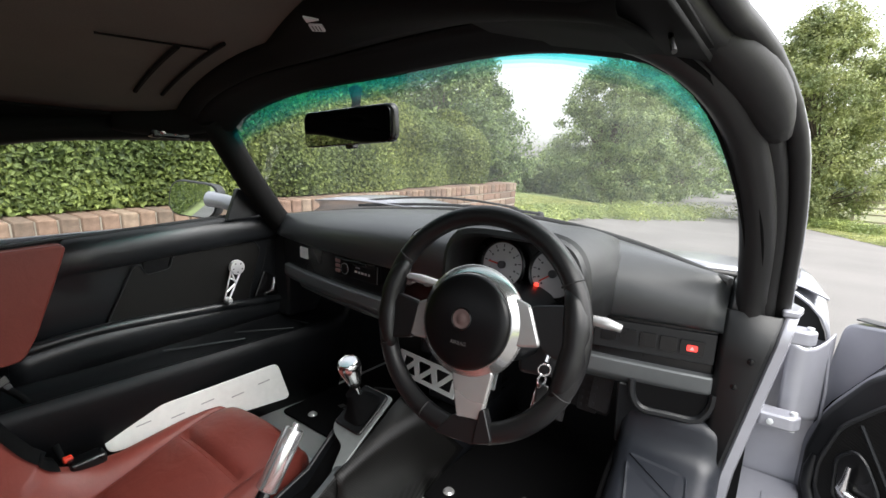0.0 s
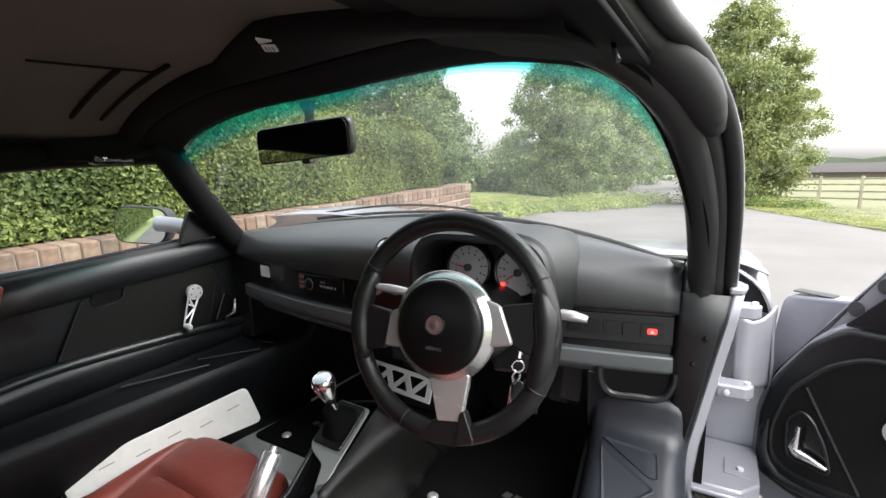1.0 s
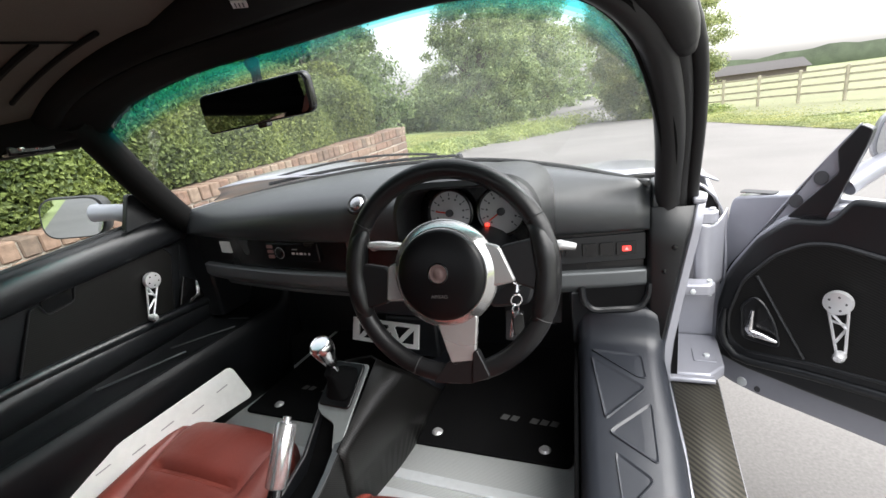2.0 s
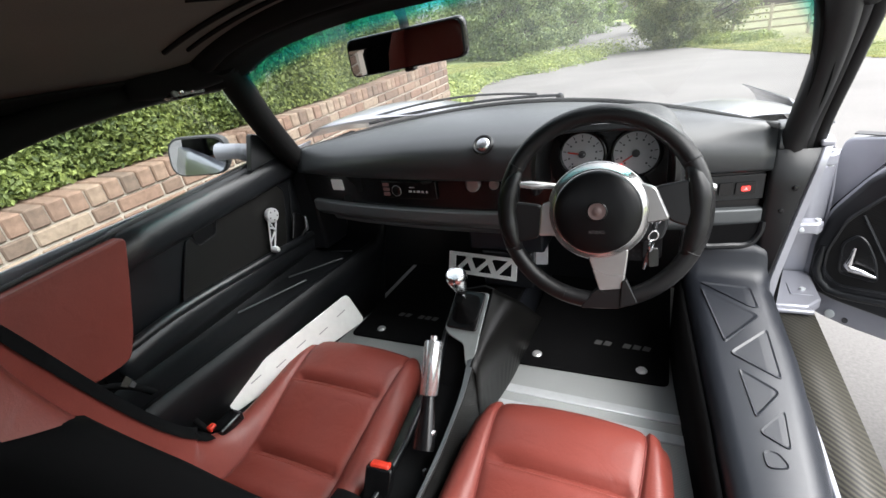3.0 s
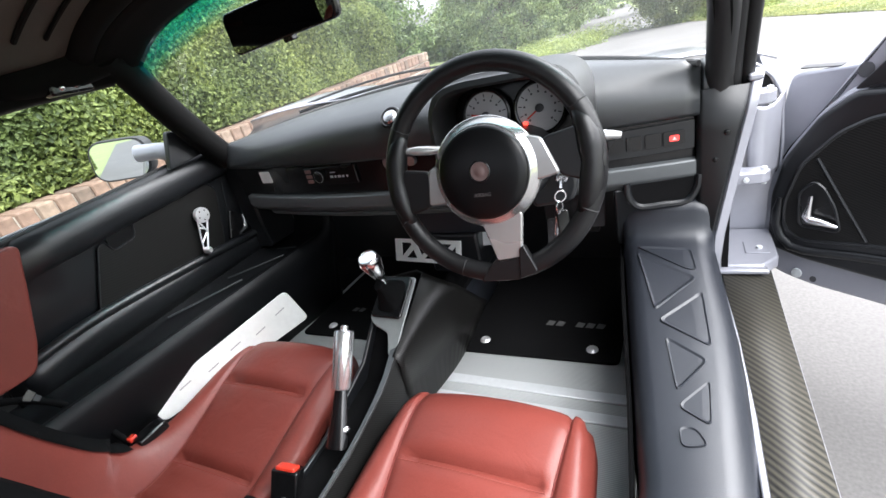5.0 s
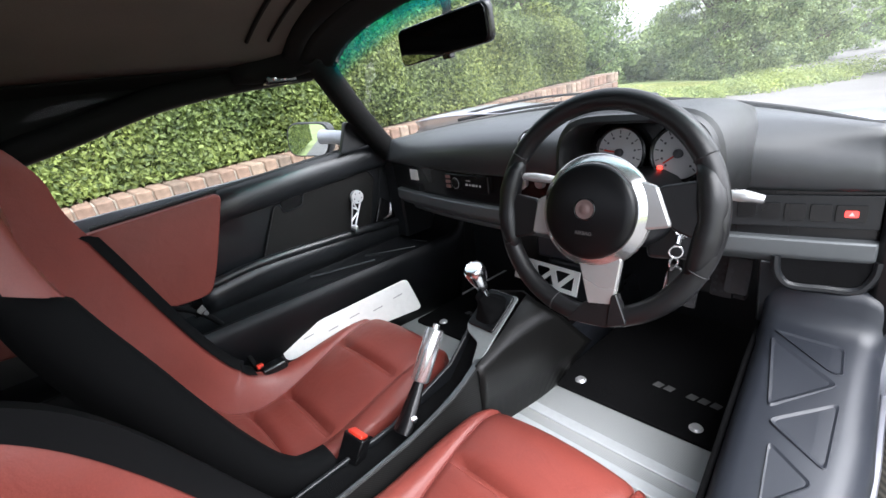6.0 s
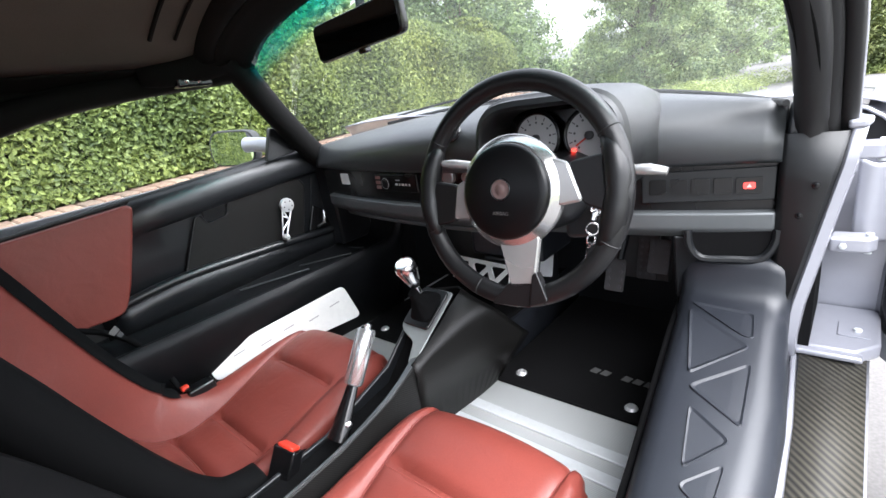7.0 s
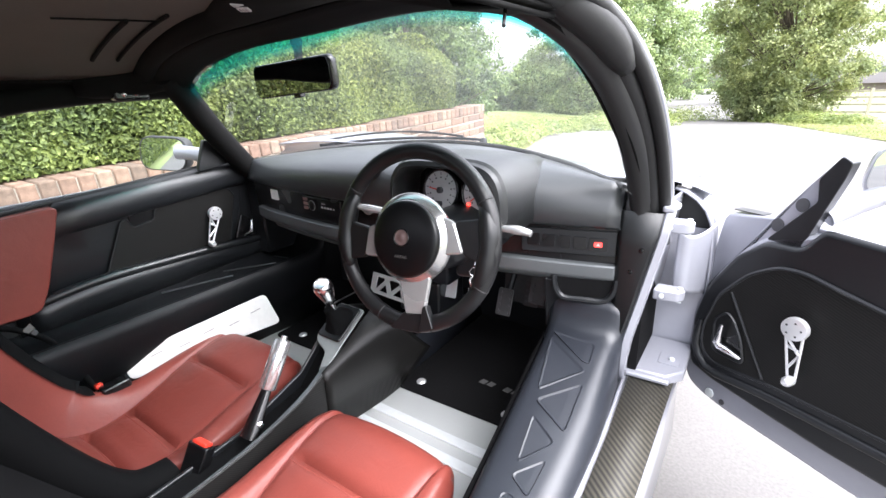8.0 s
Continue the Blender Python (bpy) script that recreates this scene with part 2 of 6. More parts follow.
# ---- mesh helpers ----
class Geo:
    """Collects corners and faces of one mesh."""

    def __init__(self):
        self.v, self.f = [], []

    def add(self, verts, faces):
        k = len(self.v)
        self.v += [tuple(p) for p in verts]
        self.f += [tuple(k + i for i in f) for f in faces]
        return self

    def box(self, a, b, m=None):
        (x0, y0, z0), (x1, y1, z1) = a, b
        vs = [Vector((x, y, z)) for z in (z0, z1) for y in (y0, y1) for x in (x0, x1)]
        if m:
            vs = [m @ p for p in vs]
        return self.add(vs, [(0, 2, 3, 1), (4, 5, 7, 6), (0, 1, 5, 4), (2, 6, 7, 3), (0, 4, 6, 2), (1, 3, 7, 5)])

    def loft(self, rows, closed=False, caps=False):
        """A skin over rows of equal count; closed: each row is a ring."""
        n = len(rows[0])
        vs = [p for r in rows for p in r]
        fs = []
        for i in range(len(rows) - 1):
            for j in range(n if closed else n - 1):
                a, b = i * n + j, i * n + (j + 1) % n
                fs.append((a, b, b + n, a + n))
        if caps:
            fs += [tuple(range(n))[::-1], tuple((len(rows) - 1) * n + j for j in range(n))]
        return self.add(vs, fs)

    def tube(self, pts, radius, n=12, squash=1.0):
        """A round bar along pts; radius may be a list."""
        pts = [Vector(p) for p in pts]
        rows, up = [], None
        for i, p in enumerate(pts):
            d = (pts[min(i + 1, len(pts) - 1)] - pts[max(i - 1, 0)]).normalized()
            if up is None:
                up = Vector((0, 0, 1)) if abs(d.z) < 0.9 else Vector((1, 0, 0))
            side = d.cross(up).normalized()
            up = side.cross(d).normalized()
            r = float(radius[i] if isinstance(radius, (list, tuple)) else radius)
            rows.append([p + r * (math.cos(a) * side + squash * math.sin(a) * up) for a in (2 * math.pi * k / n for k in range(n))])
        return self.loft(rows, True, True)

    def ring(self, m, big, small, n=48, k=12, squash=1.0):
        rows = []
        for i in range(n + 1):
            a = 2 * math.pi * i / n
            rows.append([m @ Vector(((big + small * math.cos(b)) * math.cos(a), (big + small * math.cos(b)) * math.sin(a), squash * small * math.sin(b)))
                         for b in (2 * math.pi * j / k for j in range(k))])
        return self.loft(rows, True)

    def lathe(self, m, profile, n=32):
        """A profile of (radius, height) turned round m's z axis."""
        rows = [[m @ Vector((r * math.cos(a), r * math.sin(a), h)) for a in (2 * math.pi * k / n for k in range(n))] for r, h in profile]
        return self.loft(rows, True, True)

    def prism(self, poly, depth, m):
        """A flat outline in m's xy plane, given depth along m's z."""
        n = len(poly)
        vs = [m @ Vector((x, y, 0)) for x, y in poly] + [m @ Vector((x, y, depth)) for x, y in poly]
        fs = [tuple(range(n))[::-1], tuple(range(n, 2 * n))] + [(i, (i + 1) % n, n + (i + 1) % n, n + i) for i in range(n)]
        return self.add(vs, fs)


def mesh_of(name, geo, mat, angle=40):
    me = bpy.data.meshes.new(name)
    me.from_pydata(geo.v, [], geo.f)
    bm = bmesh.new()
    bm.from_mesh(me)
    bmesh.ops.recalc_face_normals(bm, faces=bm.faces)
    bm.to_mesh(me)
    bm.free()
    me.polygons.foreach_set("use_smooth", [True] * len(me.polygons))
    me.set_sharp_from_angle(angle=radians(angle))
    me.materials.append(mat)
    return me


def part(name, geo, mat, parent=None, label="", bevel=0.0, solid=0.0, angle=40, segments=2):
    ob = new(name, mesh_of(name, geo, mat, angle))
    if parent:
        ob.parent = parent
        ob.matrix_parent_inverse = Matrix.Translation(parent.location).inverted() if parent.type == "EMPTY" else Matrix()
    if solid:
        s = ob.modifiers.new("thickness", "SOLIDIFY")
        s.thickness, s.offset = solid, 0
    if bevel:
        b = ob.modifiers.new("edges", "BEVEL")
        b.width, b.segments, b.limit_method, b.angle_limit = bevel, segments, "ANGLE", radians(35)
    return tagged(ob, label=label)


def thing(name, at, label, category, group="", kind=""):
    e = new(name)
    e.empty_display_size = 0.05
    e.location = at
    return tagged(e, label, category, group, kind)


def facing(origin, normal, up=(0, 0, 1)):
    """A pose whose z axis is normal and whose y axis leans to up."""
    z = Vector(normal).normalized()
    x = Vector(up).cross(z).normalized()
    y = z.cross(x)
    return Matrix.Translation(origin) @ Matrix((x, y, z)).transposed().to_4x4()


def smooth_path(pts, n):
    """n points evenly along a soft curve through pts."""
    p = np.array(pts, float)
    q = np.vstack([2 * p[0] - p[1], p, 2 * p[-1] - p[-2]])
    out = []
    for i in range(len(p) - 1):
        a, b, c, d = q[i : i + 4]
        for s in np.linspace(0, 1, 24, endpoint=False):
            out.append(0.5 * (2 * b + (c - a) * s + (2 * a - 5 * b + 4 * c - d) * s * s + (3 * b - a - 3 * c + d) * s**3))
    out = np.array(out + [p[-1]])
    run = np.r_[0, np.cumsum(np.linalg.norm(np.diff(out, axis=0), axis=1))]
    at = np.linspace(0, run[-1], n)
    return [Vector([np.interp(v, run, out[:, k]) for k in range(3)]) for v in at]


def rounded(poly, r, n=4):
    """An outline with its corners rounded to radius r."""
    out = []
    m = len(poly)
    for i in range(m):
        p, a, b = (np.array(poly[j % m], float) for j in (i, i - 1, i + 1))
        ra = min(r, 0.45 * np.linalg.norm(a - p), 0.45 * np.linalg.norm(b - p))
        s, e = p + ra * (a - p) / np.linalg.norm(a - p), p + ra * (b - p) / np.linalg.norm(b - p)
        for t in np.linspace(0, 1, n + 1):
            out.append(tuple((1 - t) ** 2 * s + 2 * t * (1 - t) * p + t * t * e))
    return out


# ---- the car: shell ----
def dash_y(x):
    return 0.2415 + 0.04 * x + 0.19 * x * x


def glass_base(x):
    return 0.60 - 0.285 * (x - 0.05) ** 2 / 0.4356


def crest(x):
    return 0.895 - 0.12 * (x - 0.05) ** 2


def slope(x):
    return -0.02 * (x + 0.6)


HEADER = [(-0.525, 0.055, 1.095), (-0.36, 0.02, 1.144), (-0.12, -0.01, 1.174), (0.12, -0.021, 1.184), (0.40, -0.029, 1.195),
          (0.54, -0.015, 1.182), (0.615, 0.02, 1.160), (0.668, 0.085, 1.096), (0.707, 0.22, 0.96), (0.716, 0.335, 0.85)]

shell = thing("car_shell", (0, 0, 0.15), "cabin shell of a pale silver two-seat sports car, roof on", "car")

# floor pan
part("floor_pan", Geo().box((-0.56, -1.05, 0.15), (0.58, 0.8, 0.17)), ALLOY, shell, "ribbed bare alloy floor", bevel=0.002)
for y in (0.02, 0.085):
    part("floor_rail", Geo().box((-0.55, y, 0.17), (0.57, y + 0.03, 0.176)), PLAINALLOY, shell, bevel=0.002)
part("front_bulkhead", Geo().box((-0.74, 0.76, 0.15), (0.74, 0.78, 0.78)), BLACK, shell)
for x in (-0.755, 0.735):
    part("footwell_side", Geo().box((x, 0.37, 0.15), (x + 0.02, 0.77, 0.80)), CARPET, shell, "black carpeted footwell side")
part("footwell_floor", Geo().box((-0.76, 0.30, 0.09), (0.76, 0.79, 0.164)), CARPET, shell)
part("rear_bulkhead", Geo().box((-0.74, -1.25, 0.15), (0.74, -1.2, 1.1)), BLACK, shell)


# Unseen post, added to keep light from behind off the seats.
part("rear_light_block", Geo().box((0.70, -1.24, 0.40), (0.75, -0.98, 1.17)), BLACK, shell, "unseen black post added to block light behind the driver's door", bevel=0.02)


def sill_top(y):
    return 0.425 + 0.16 * y


def nip(y):
    return 0.022 * min(1.0, max(0.0, (y - 0.05) / 0.25))


def build_sill():
    """Driver's side: a broad moulded sill with sunk triangles, its body-coloured ledge and the weave plate."""
    rows = []
    for y in np.linspace(-1.1, 0.285, 14):
        z = sill_top(y)
        xi = 0.535 + 0.07 * min(max((0.36 - y) / 0.6, 0), 1)
        rows.append([Vector(p) for p in ((xi - 0.005, y, 0.17), (xi, y, z - 0.03), (xi + 0.012, y, z - 0.006), (xi + 0.03, y, z), (0.706 - nip(y), y, z + 0.002), (0.724 - nip(y), y, z - 0.004), (0.742 - nip(y), y, z - 0.018), (0.750 - nip(y), y, min(z - 0.03, 0.385)), (0.751 - nip(y), y, 0.2))])
    # the front end sweeps up to the dash
    for y, lift in ((0.300, 0.003), (0.314, 0.010), (0.325, 0.022), (0.333, 0.040), (0.338, 0.062), (0.342, 0.076), (0.36, 0.082)):
        z = sill_top(0.285) + lift
        rows.append([Vector(p) for p in ((0.53, y, 0.17), (0.538, y, z - 0.03), (0.55, y, z - 0.006), (0.568, y, z), (0.684, y, z + 0.002), (0.702, y, z - 0.004), (0.716, y, z - 0.018), (0.722, y, z - 0.04), (0.724, y, 0.2))])
    sill = part("driver_sill", Geo().loft(rows), SILLGREY, shell, "slate grey moulded sill with sunk triangles", solid=0.006, angle=60)
    part("sill_inner_wall", Geo().loft([[Vector((0.532 + 0.07 * min(max((0.36 - y) / 0.6, 0), 1) - 0.012, y, 0.172)), Vector((0.532 + 0.07 * min(max((0.36 - y) / 0.6, 0), 1) - 0.008, y, sill_top(y) - 0.035))] for y in np.linspace(-1.1, 0.40, 10)]), CARPET, shell, "black carpeted sill side", solid=0.008)
    tris = [[(0.568, 0.280), (0.676, 0.272), (0.686, 0.200), (0.668, 0.203)],
            [(0.571, 0.257), (0.685, 0.176), (0.612, 0.082)],
            [(0.619, 0.053), (0.694, 0.137), (0.704, -0.004)],
            [(0.632, 0.013), (0.697, -0.033), (0.651, -0.102)],
            [(0.652, -0.130), (0.698, -0.073), (0.697, -0.158)],
            [(0.654, -0.166), (0.657, -0.199), (0.693, -0.191), (0.676, -0.164)]]
    for t in tris:
        o = rounded(t, 0.012)
        c = np.mean(o, axis=0)
        ins = [tuple(c + (np.array(p) - c) * 0.86) for p in o]
        g = Geo()
        up = lambda p, d: Vector((p[0], p[1], sill_top(p[1]) + 0.003 + d))
        out2 = [tuple(c + (np.array(p) - c) * 1.05) for p in o]
        g.loft([[up(p, 0.0) for p in out2], [up(p, 0.0035) for p in o], [up(p, 0.0015) for p in ins]], True)
        g.add([up(p, 0.0015) for p in ins], [tuple(range(len(ins)))])
        part("sunk_triangle", g, SILLGREY, sill)
    g = Geo()
    g.loft([[Vector((0.735 - nip(y), y, 0.30)), Vector((0.737 - nip(y), y, 0.352)), Vector((0.752 - 0.5 * nip(y), y, 0.354)), Vector((0.838, y, 0.343)), Vector((0.845, y, 0.336)), Vector((0.850, y, 0.17))] for y in np.linspace(-1.2, 0.44, 8)])
    part("sill_ledge", g, PAINT, shell, "pale silver painted sill ledge", solid=0.004, angle=50)
    g = Geo().loft([[Vector((0.761 - nip(y), y, 0.3600)), Vector((0.842, y, 0.3480))] for y in np.linspace(-1.15, 0.43, 6)])
    lip = Geo().loft([[Vector((0.7525 - nip(y), y, 0.3655)), Vector((0.755 - nip(y), y, 0.3662)), Vector((0.760 - nip(y), y, 0.3658)), Vector((0.762 - nip(y), y, 0.3615))] for y in np.linspace(-1.15, 0.34, 8)])
    part("sill_lip", lip, PAINT, shell, "thin pale silver lip beside the sill plate", solid=0.002)
    part("sill_plate", g, CARBONSILL, shell, "gold-black woven carbon sill plate", solid=0.003)


build_sill()

# passenger's sill with its long tray
rows = []
for y in np.linspace(-1.1, 0.38, 14):
    k = min(max((0.38 - y) / 0.8, 0), 1)
    xi = -0.455 - 0.09 * k
    z = 0.475 - 0.03 * k
    rows.append([Vector(p) for p in ((xi - 0.085, y, 0.17), (xi - 0.012, y, z - 0.075), (xi, y, z - 0.028), (xi - 0.004, y, z - 0.008), (xi - 0.014, y, z), (xi - 0.028, y, z - 0.002), (xi - 0.04, y, z - 0.016), (-0.66, y, z - 0.018), (-0.70, y, z + 0.0), (-0.72, y, z + 0.03))])
for y, lift in ((0.42, 0.015), (0.45, 0.06), (0.46, 0.13)):
    rows.append([Vector((p.x, y, p.z + (lift if i else 0))) for i, p in enumerate(rows[13])])
lsill = part("passenger_sill", Geo().loft(rows), TRAYBLACK, shell, "black moulded sill with a long tray", solid=0.006, angle=45)
# Ribs take the lighter dash skin, which paints in their glint.
for (x0, y0, x1, y1) in ((-0.53, 0.32, -0.66, 0.31), (-0.53, 0.26, -0.655, 0.12), (-0.56, 0.1, -0.66, -0.1)):
    part("tray_rib", Geo().tube([(x0, y0, 0.462), (x1, y1, 0.452)], 0.003, 6), PADBLACK, lsill)

part("body_side", Geo().loft([[Vector((x, y, z)) for x, z in ((-0.745, 0.815 + 0.02 * y), (-0.775, 0.79), (-0.815, 0.70), (-0.835, 0.55), (-0.82, 0.30))] for y in (-1.26, -0.9, -0.6, 0.0, 0.5)]), PAINT, shell, "pale silver passenger side of the body", solid=0.004, angle=80)
# quarter trim behind the passenger's door: red leather
QT = [(-0.298, 0.797), (-0.33, 0.70), (-0.375, 0.575), (-0.405, 0.52), (-0.44, 0.515), (-0.60, 0.52), (-1.0, 0.55), (-1.0, 0.745), (-0.6, 0.778)]
face_l = Matrix(((0, 0, 1, -0.70), (1, 0, 0, 0), (0, 1, 0, 0), (0, 0, 0, 1)))
part("quarter_trim", Geo().prism(rounded(QT, 0.02), 0.040, face_l), LEATHER, shell, "oxblood leather quarter trim panel", bevel=0.026, segments=6)
part("rear_quarter", Geo().loft([[Vector((-0.70 - 0.03 * k, y, 0.735)), Vector((-0.69 - 0.02 * k, y, 0.90)), Vector((-0.66, y, 0.93 + 0.05 * (1 + y)))] for k, y in enumerate((-0.86, -1.0, -1.24))]), CLOTH, shell, "black lining of the rear quarter", solid=0.02, angle=80)
part("rear_side_panel", Geo().box((-0.74, -1.2, 0.3), (-0.705, -0.3, 0.745)), BLACK, shell)

# A pillars, header and roof
part("passenger_pillar", Geo().tube(smooth_path([(-0.66, 0.31, 0.80), (-0.645, 0.26, 0.85), (-0.60, 0.15, 0.97), (-0.545, 0.04, 1.10), (-0.50, -0.02, 1.14)], 18), 0.039, 14), CLOTH, shell, "black trimmed windscreen pillar", angle=80)
hp = smooth_path(HEADER, 44)
rows = []
for i, p in enumerate(hp):
    d = (hp[min(i + 1, 43)] - hp[max(i - 1, 0)]).normalized()
    back = Vector((0.25 * max(0, p.x - 0.4), -1, -0.1)).normalized()
    out = d.cross(back).normalized()
    if out.z < 0 and p.x < 0.6:
        out = -out
    if p.x >= 0.6 and out.x < 0:
        out = -out
    wide = 1.0 if p.x < 0.55 else max(0.25, 1.0 - (1.19 - p.z) * 6)
    rows.append([p - back * 0.03 + out * 0.03, p - back * 0.018 - out * 0.003, p + back * 0.012 - out * 0.003, p + back * 0.04 * wide + out * 0.008, p + back * 0.07 * wide + out * 0.016, p + back * 0.09 * wide + out * 0.022])
inner = [r[-1] for r in rows]
outer = [r[0] for r in rows]
part("windscreen_header", Geo().loft(rows), CLOTH, shell, "black padded header over the windscreen", solid=0.004, angle=80)
pil = [(0.752, 0.40, 0.70), (0.747, 0.36, 0.82), (0.742, 0.24, 0.97), (0.725, 0.11, 1.085), (0.69, 0.01, 1.16), (0.66, -0.10, 1.185), (0.645, -0.4, 1.19), (0.64, -1.1, 1.15)]
part("door_seal", Geo().tube(smooth_path(pil, 40), 0.017, 10), RUBBER, shell, "black rubber door seal", angle=80)
part("door_seal", Geo().tube([p + Vector((0.026, 0.004, 0.008)) for p in smooth_path(pil, 40)], 0.013, 10), RUBBER, shell, angle=80)
part("pillar_skin", Geo().tube([p + Vector((0.034, 0.034, 0.006)) for p in smooth_path(pil, 40)[:19]], 0.007, 10), PAINT, shell, "pale silver painted pillar", angle=80)
part("pillar_trim", Geo().tube(smooth_path([(0.728, 0.385, 0.74), (0.727, 0.35, 0.83), (0.722, 0.23, 0.965), (0.702, 0.105, 1.08), (0.665, 0.02, 1.145), (0.60, -0.03, 1.19), (0.52, -0.06, 1.21)], 30), 0.026, 12), PILLARGREY, shell, "black pillar trim", angle=80)
part("corner_pad", Geo().tube(smooth_path([(0.735, 0.10, 1.085), (0.715, 0.05, 1.13), (0.69, 0.0, 1.163), (0.655, -0.06, 1.19)], 10), [0.014, 0.022, 0.027, 0.029, 0.030, 0.030, 0.029, 0.027, 0.022, 0.014], 12), RUBBER, shell, "black rubber corner cover", angle=80)


def roof_z(x, y):
    return 1.235 - 0.11 * ((x - 0.1) / 0.7) ** 2


def along(pts, x):
    return Vector([float(np.interp(x, [p.x for p in pts], [p[k] for p in pts])) for k in range(3)])


part("roof_panel", Geo().loft([[Vector((x, y, roof_z(x, y))) for x in np.linspace(-0.60, 0.46, 20)] for y in np.linspace(-0.03, -1.25, 16)]), ROOFCLOTH, shell, "grey-brown roof lining", solid=0.012, angle=80)
# At the left the black strip paints the lining's falloff into shade.
for xa, xb in ((-0.66, -0.585), (0.42, 0.67)):
    part("roof_side_lining", Geo().loft([[Vector((x, y, roof_z(x, y) - 0.008)) for x in np.linspace(xa, xb, 8)] for y in np.linspace(-0.05, -1.25, 12)]), CLOTH, shell, "black strip along each side of the roof lining", solid=0.006, angle=80)
rows, skin = [], []
for x in np.linspace(-0.54, 0.63, 34):
    p = along(inner, x)
    ye = min(-0.245 + 0.42 * max(0.0, 0.25 - x), p.y - 0.03)
    e = Vector((x, ye, roof_z(x, ye) - 0.022))
    k = min(1.0, max(0.0, (0.63 - x) / 0.15))
    rows.append([p + Vector((0, 0.004, 0.004)), p.lerp(e, 0.3) + Vector((0, 0, -0.004 * k)), p.lerp(e, 0.7) + Vector((0, 0, -0.006 * k)), e, e + Vector((0, -0.008, 0.006)), e + Vector((0, -0.01, 0.03))])
    o = along(outer, x)
    skin.append([o, Vector((x, -0.06, 0.5 * (o.z + roof_z(x, 0) + 0.02))), Vector((x, -0.14, roof_z(x, 0) + 0.014))])
part("header_liner", Geo().loft(rows), CLOTH, shell, "black padded front roof liner", solid=0.004, angle=60)
part("roof_skin", Geo().loft(skin), CLOTH, shell, solid=0.004, angle=80)
part("roof_edge_trim", Geo().loft([[Vector((0.48, y, roof_z(0.48, y) - 0.004)), Vector((0.49, y, roof_z(0.49, y) - 0.014)), Vector((0.60, y, roof_z(0.60, y) - 0.014)), Vector((0.655, y, 1.163)), Vector((0.672, y, 1.165))] for y in np.linspace(-0.06, -1.25, 12)]), CLOTH, shell, "black trim along the roof edge", solid=0.004, angle=60)
part("roof_edge_seam", Geo().tube(smooth_path([(0.615, -0.01, 1.168), (0.60, -0.10, 1.182), (0.592, -0.3, 1.188), (0.59, -0.8, 1.188)], 14), 0.004, 6), RUBBER, shell)


def under(a, b, drop, n=8):
    """Points on the lining between two places of the plan."""
    return [Vector((a[0] + (b[0] - a[0]) * k / n, a[1] + (b[1] - a[1]) * k / n, roof_z(a[0] + (b[0] - a[0]) * k / n, 0) - drop)) for k in range(n + 1)]


part("roof_strap", Geo().tube(under((-0.127, -0.243), (-0.43, -0.205), 0.010), 0.005, 6), CLOTH, shell, "short black roof strap")
part("roof_seam", Geo().tube(under((-0.057, -0.197), (-0.43, -0.150), 0.010), 0.004, 6), CLOTH, shell)
part("roof_seam", Geo().tube(under((-0.141, -0.36), (-0.103, -0.20), 0.012), 0.002, 6), CLOTH, shell)
part("corner_filler", Geo().tube(smooth_path([(-0.47, 0.03, 1.15), (-0.54, -0.02, 1.135), (-0.59, -0.10, 1.12), (-0.61, -0.2, 1.11)], 8), [0.03, 0.045, 0.05, 0.05, 0.048, 0.045, 0.04, 0.03], 12), CLOTH, shell, angle=80)
rail = smooth_path([(-0.55, 0.02, 1.10), (-0.60, -0.05, 1.098), (-0.635, -0.2, 1.09), (-0.645, -0.4, 1.065), (-0.65, -0.65, 1.0), (-0.66, -1.0, 0.93)], 26)
part("roof_rail", Geo().tube(rail, 0.03, 12), CLOTH, shell, "black padded roof rail over the door", angle=80)
part("roof_side_skirt", Geo().loft([[p, Vector((-0.665, p.y, 0.5 * (p.z + max(roof_z(-0.65, 0), p.z + 0.02)))), Vector((-0.65, p.y, max(roof_z(-0.65, 0), p.z + 0.02)))] for p in rail]), CLOTH, shell, "black roof side above the window", solid=0.006, angle=80)
part("rail_seal", Geo().tube([p + Vector((-0.02, 0, -0.022)) for p in rail], 0.012, 8), RUBBER, shell, angle=80)
brk = part("roof_latch", Geo().box((-0.60, -0.125, 1.068), (-0.562, -0.03, 1.098)), GLOSSBLACK, shell, bevel=0.006)
for y in (-0.100, -0.068):
    part("screw", Geo().lathe(facing((-0.563, y, 1.083), (1, -0.3, -0.2)), [(0.006, 0), (0.006, 0.003), (0.003, 0.005)], 10), CHROME, brk)
hk = part("roof_catch", Geo().tube([(0.640, -0.125, 1.190), (0.645, -0.145, 1.172), (0.655, -0.170, 1.148)], [0.004, 0.003, 0.0022], 8), GLOSSBLACK, shell, "slim black roof catch")
part("catch_tip", Geo().tube([(0.655, -0.170, 1.148), (0.662, -0.186, 1.134)], [0.0022, 0.0025], 8), DARKALLOY, hk)
vis = facing((0.273, -0.256, 1.1885), (0.05, -0.05, -1), (0.75, 0.6, 0))
lab = part("warning_label", Geo().prism(rounded([(-0.010, -0.008), (0.011, -0.008), (0.011, 0.008), (-0.010, 0.008)], 0.0015), 0.002, vis), PALEINK, shell, "small pale warning label")
for k in range(3):
    part("label_line", Geo().box((-0.007, -0.005 + 0.004 * k, 0.002), (0.008, -0.0035 + 0.004 * k, 0.0024), vis), INK, lab)
part("warning_sign", Geo().prism([(-0.034, -0.008), (-0.017, -0.008), (-0.0255, 0.008)], 0.002, vis), PALEINK, shell)

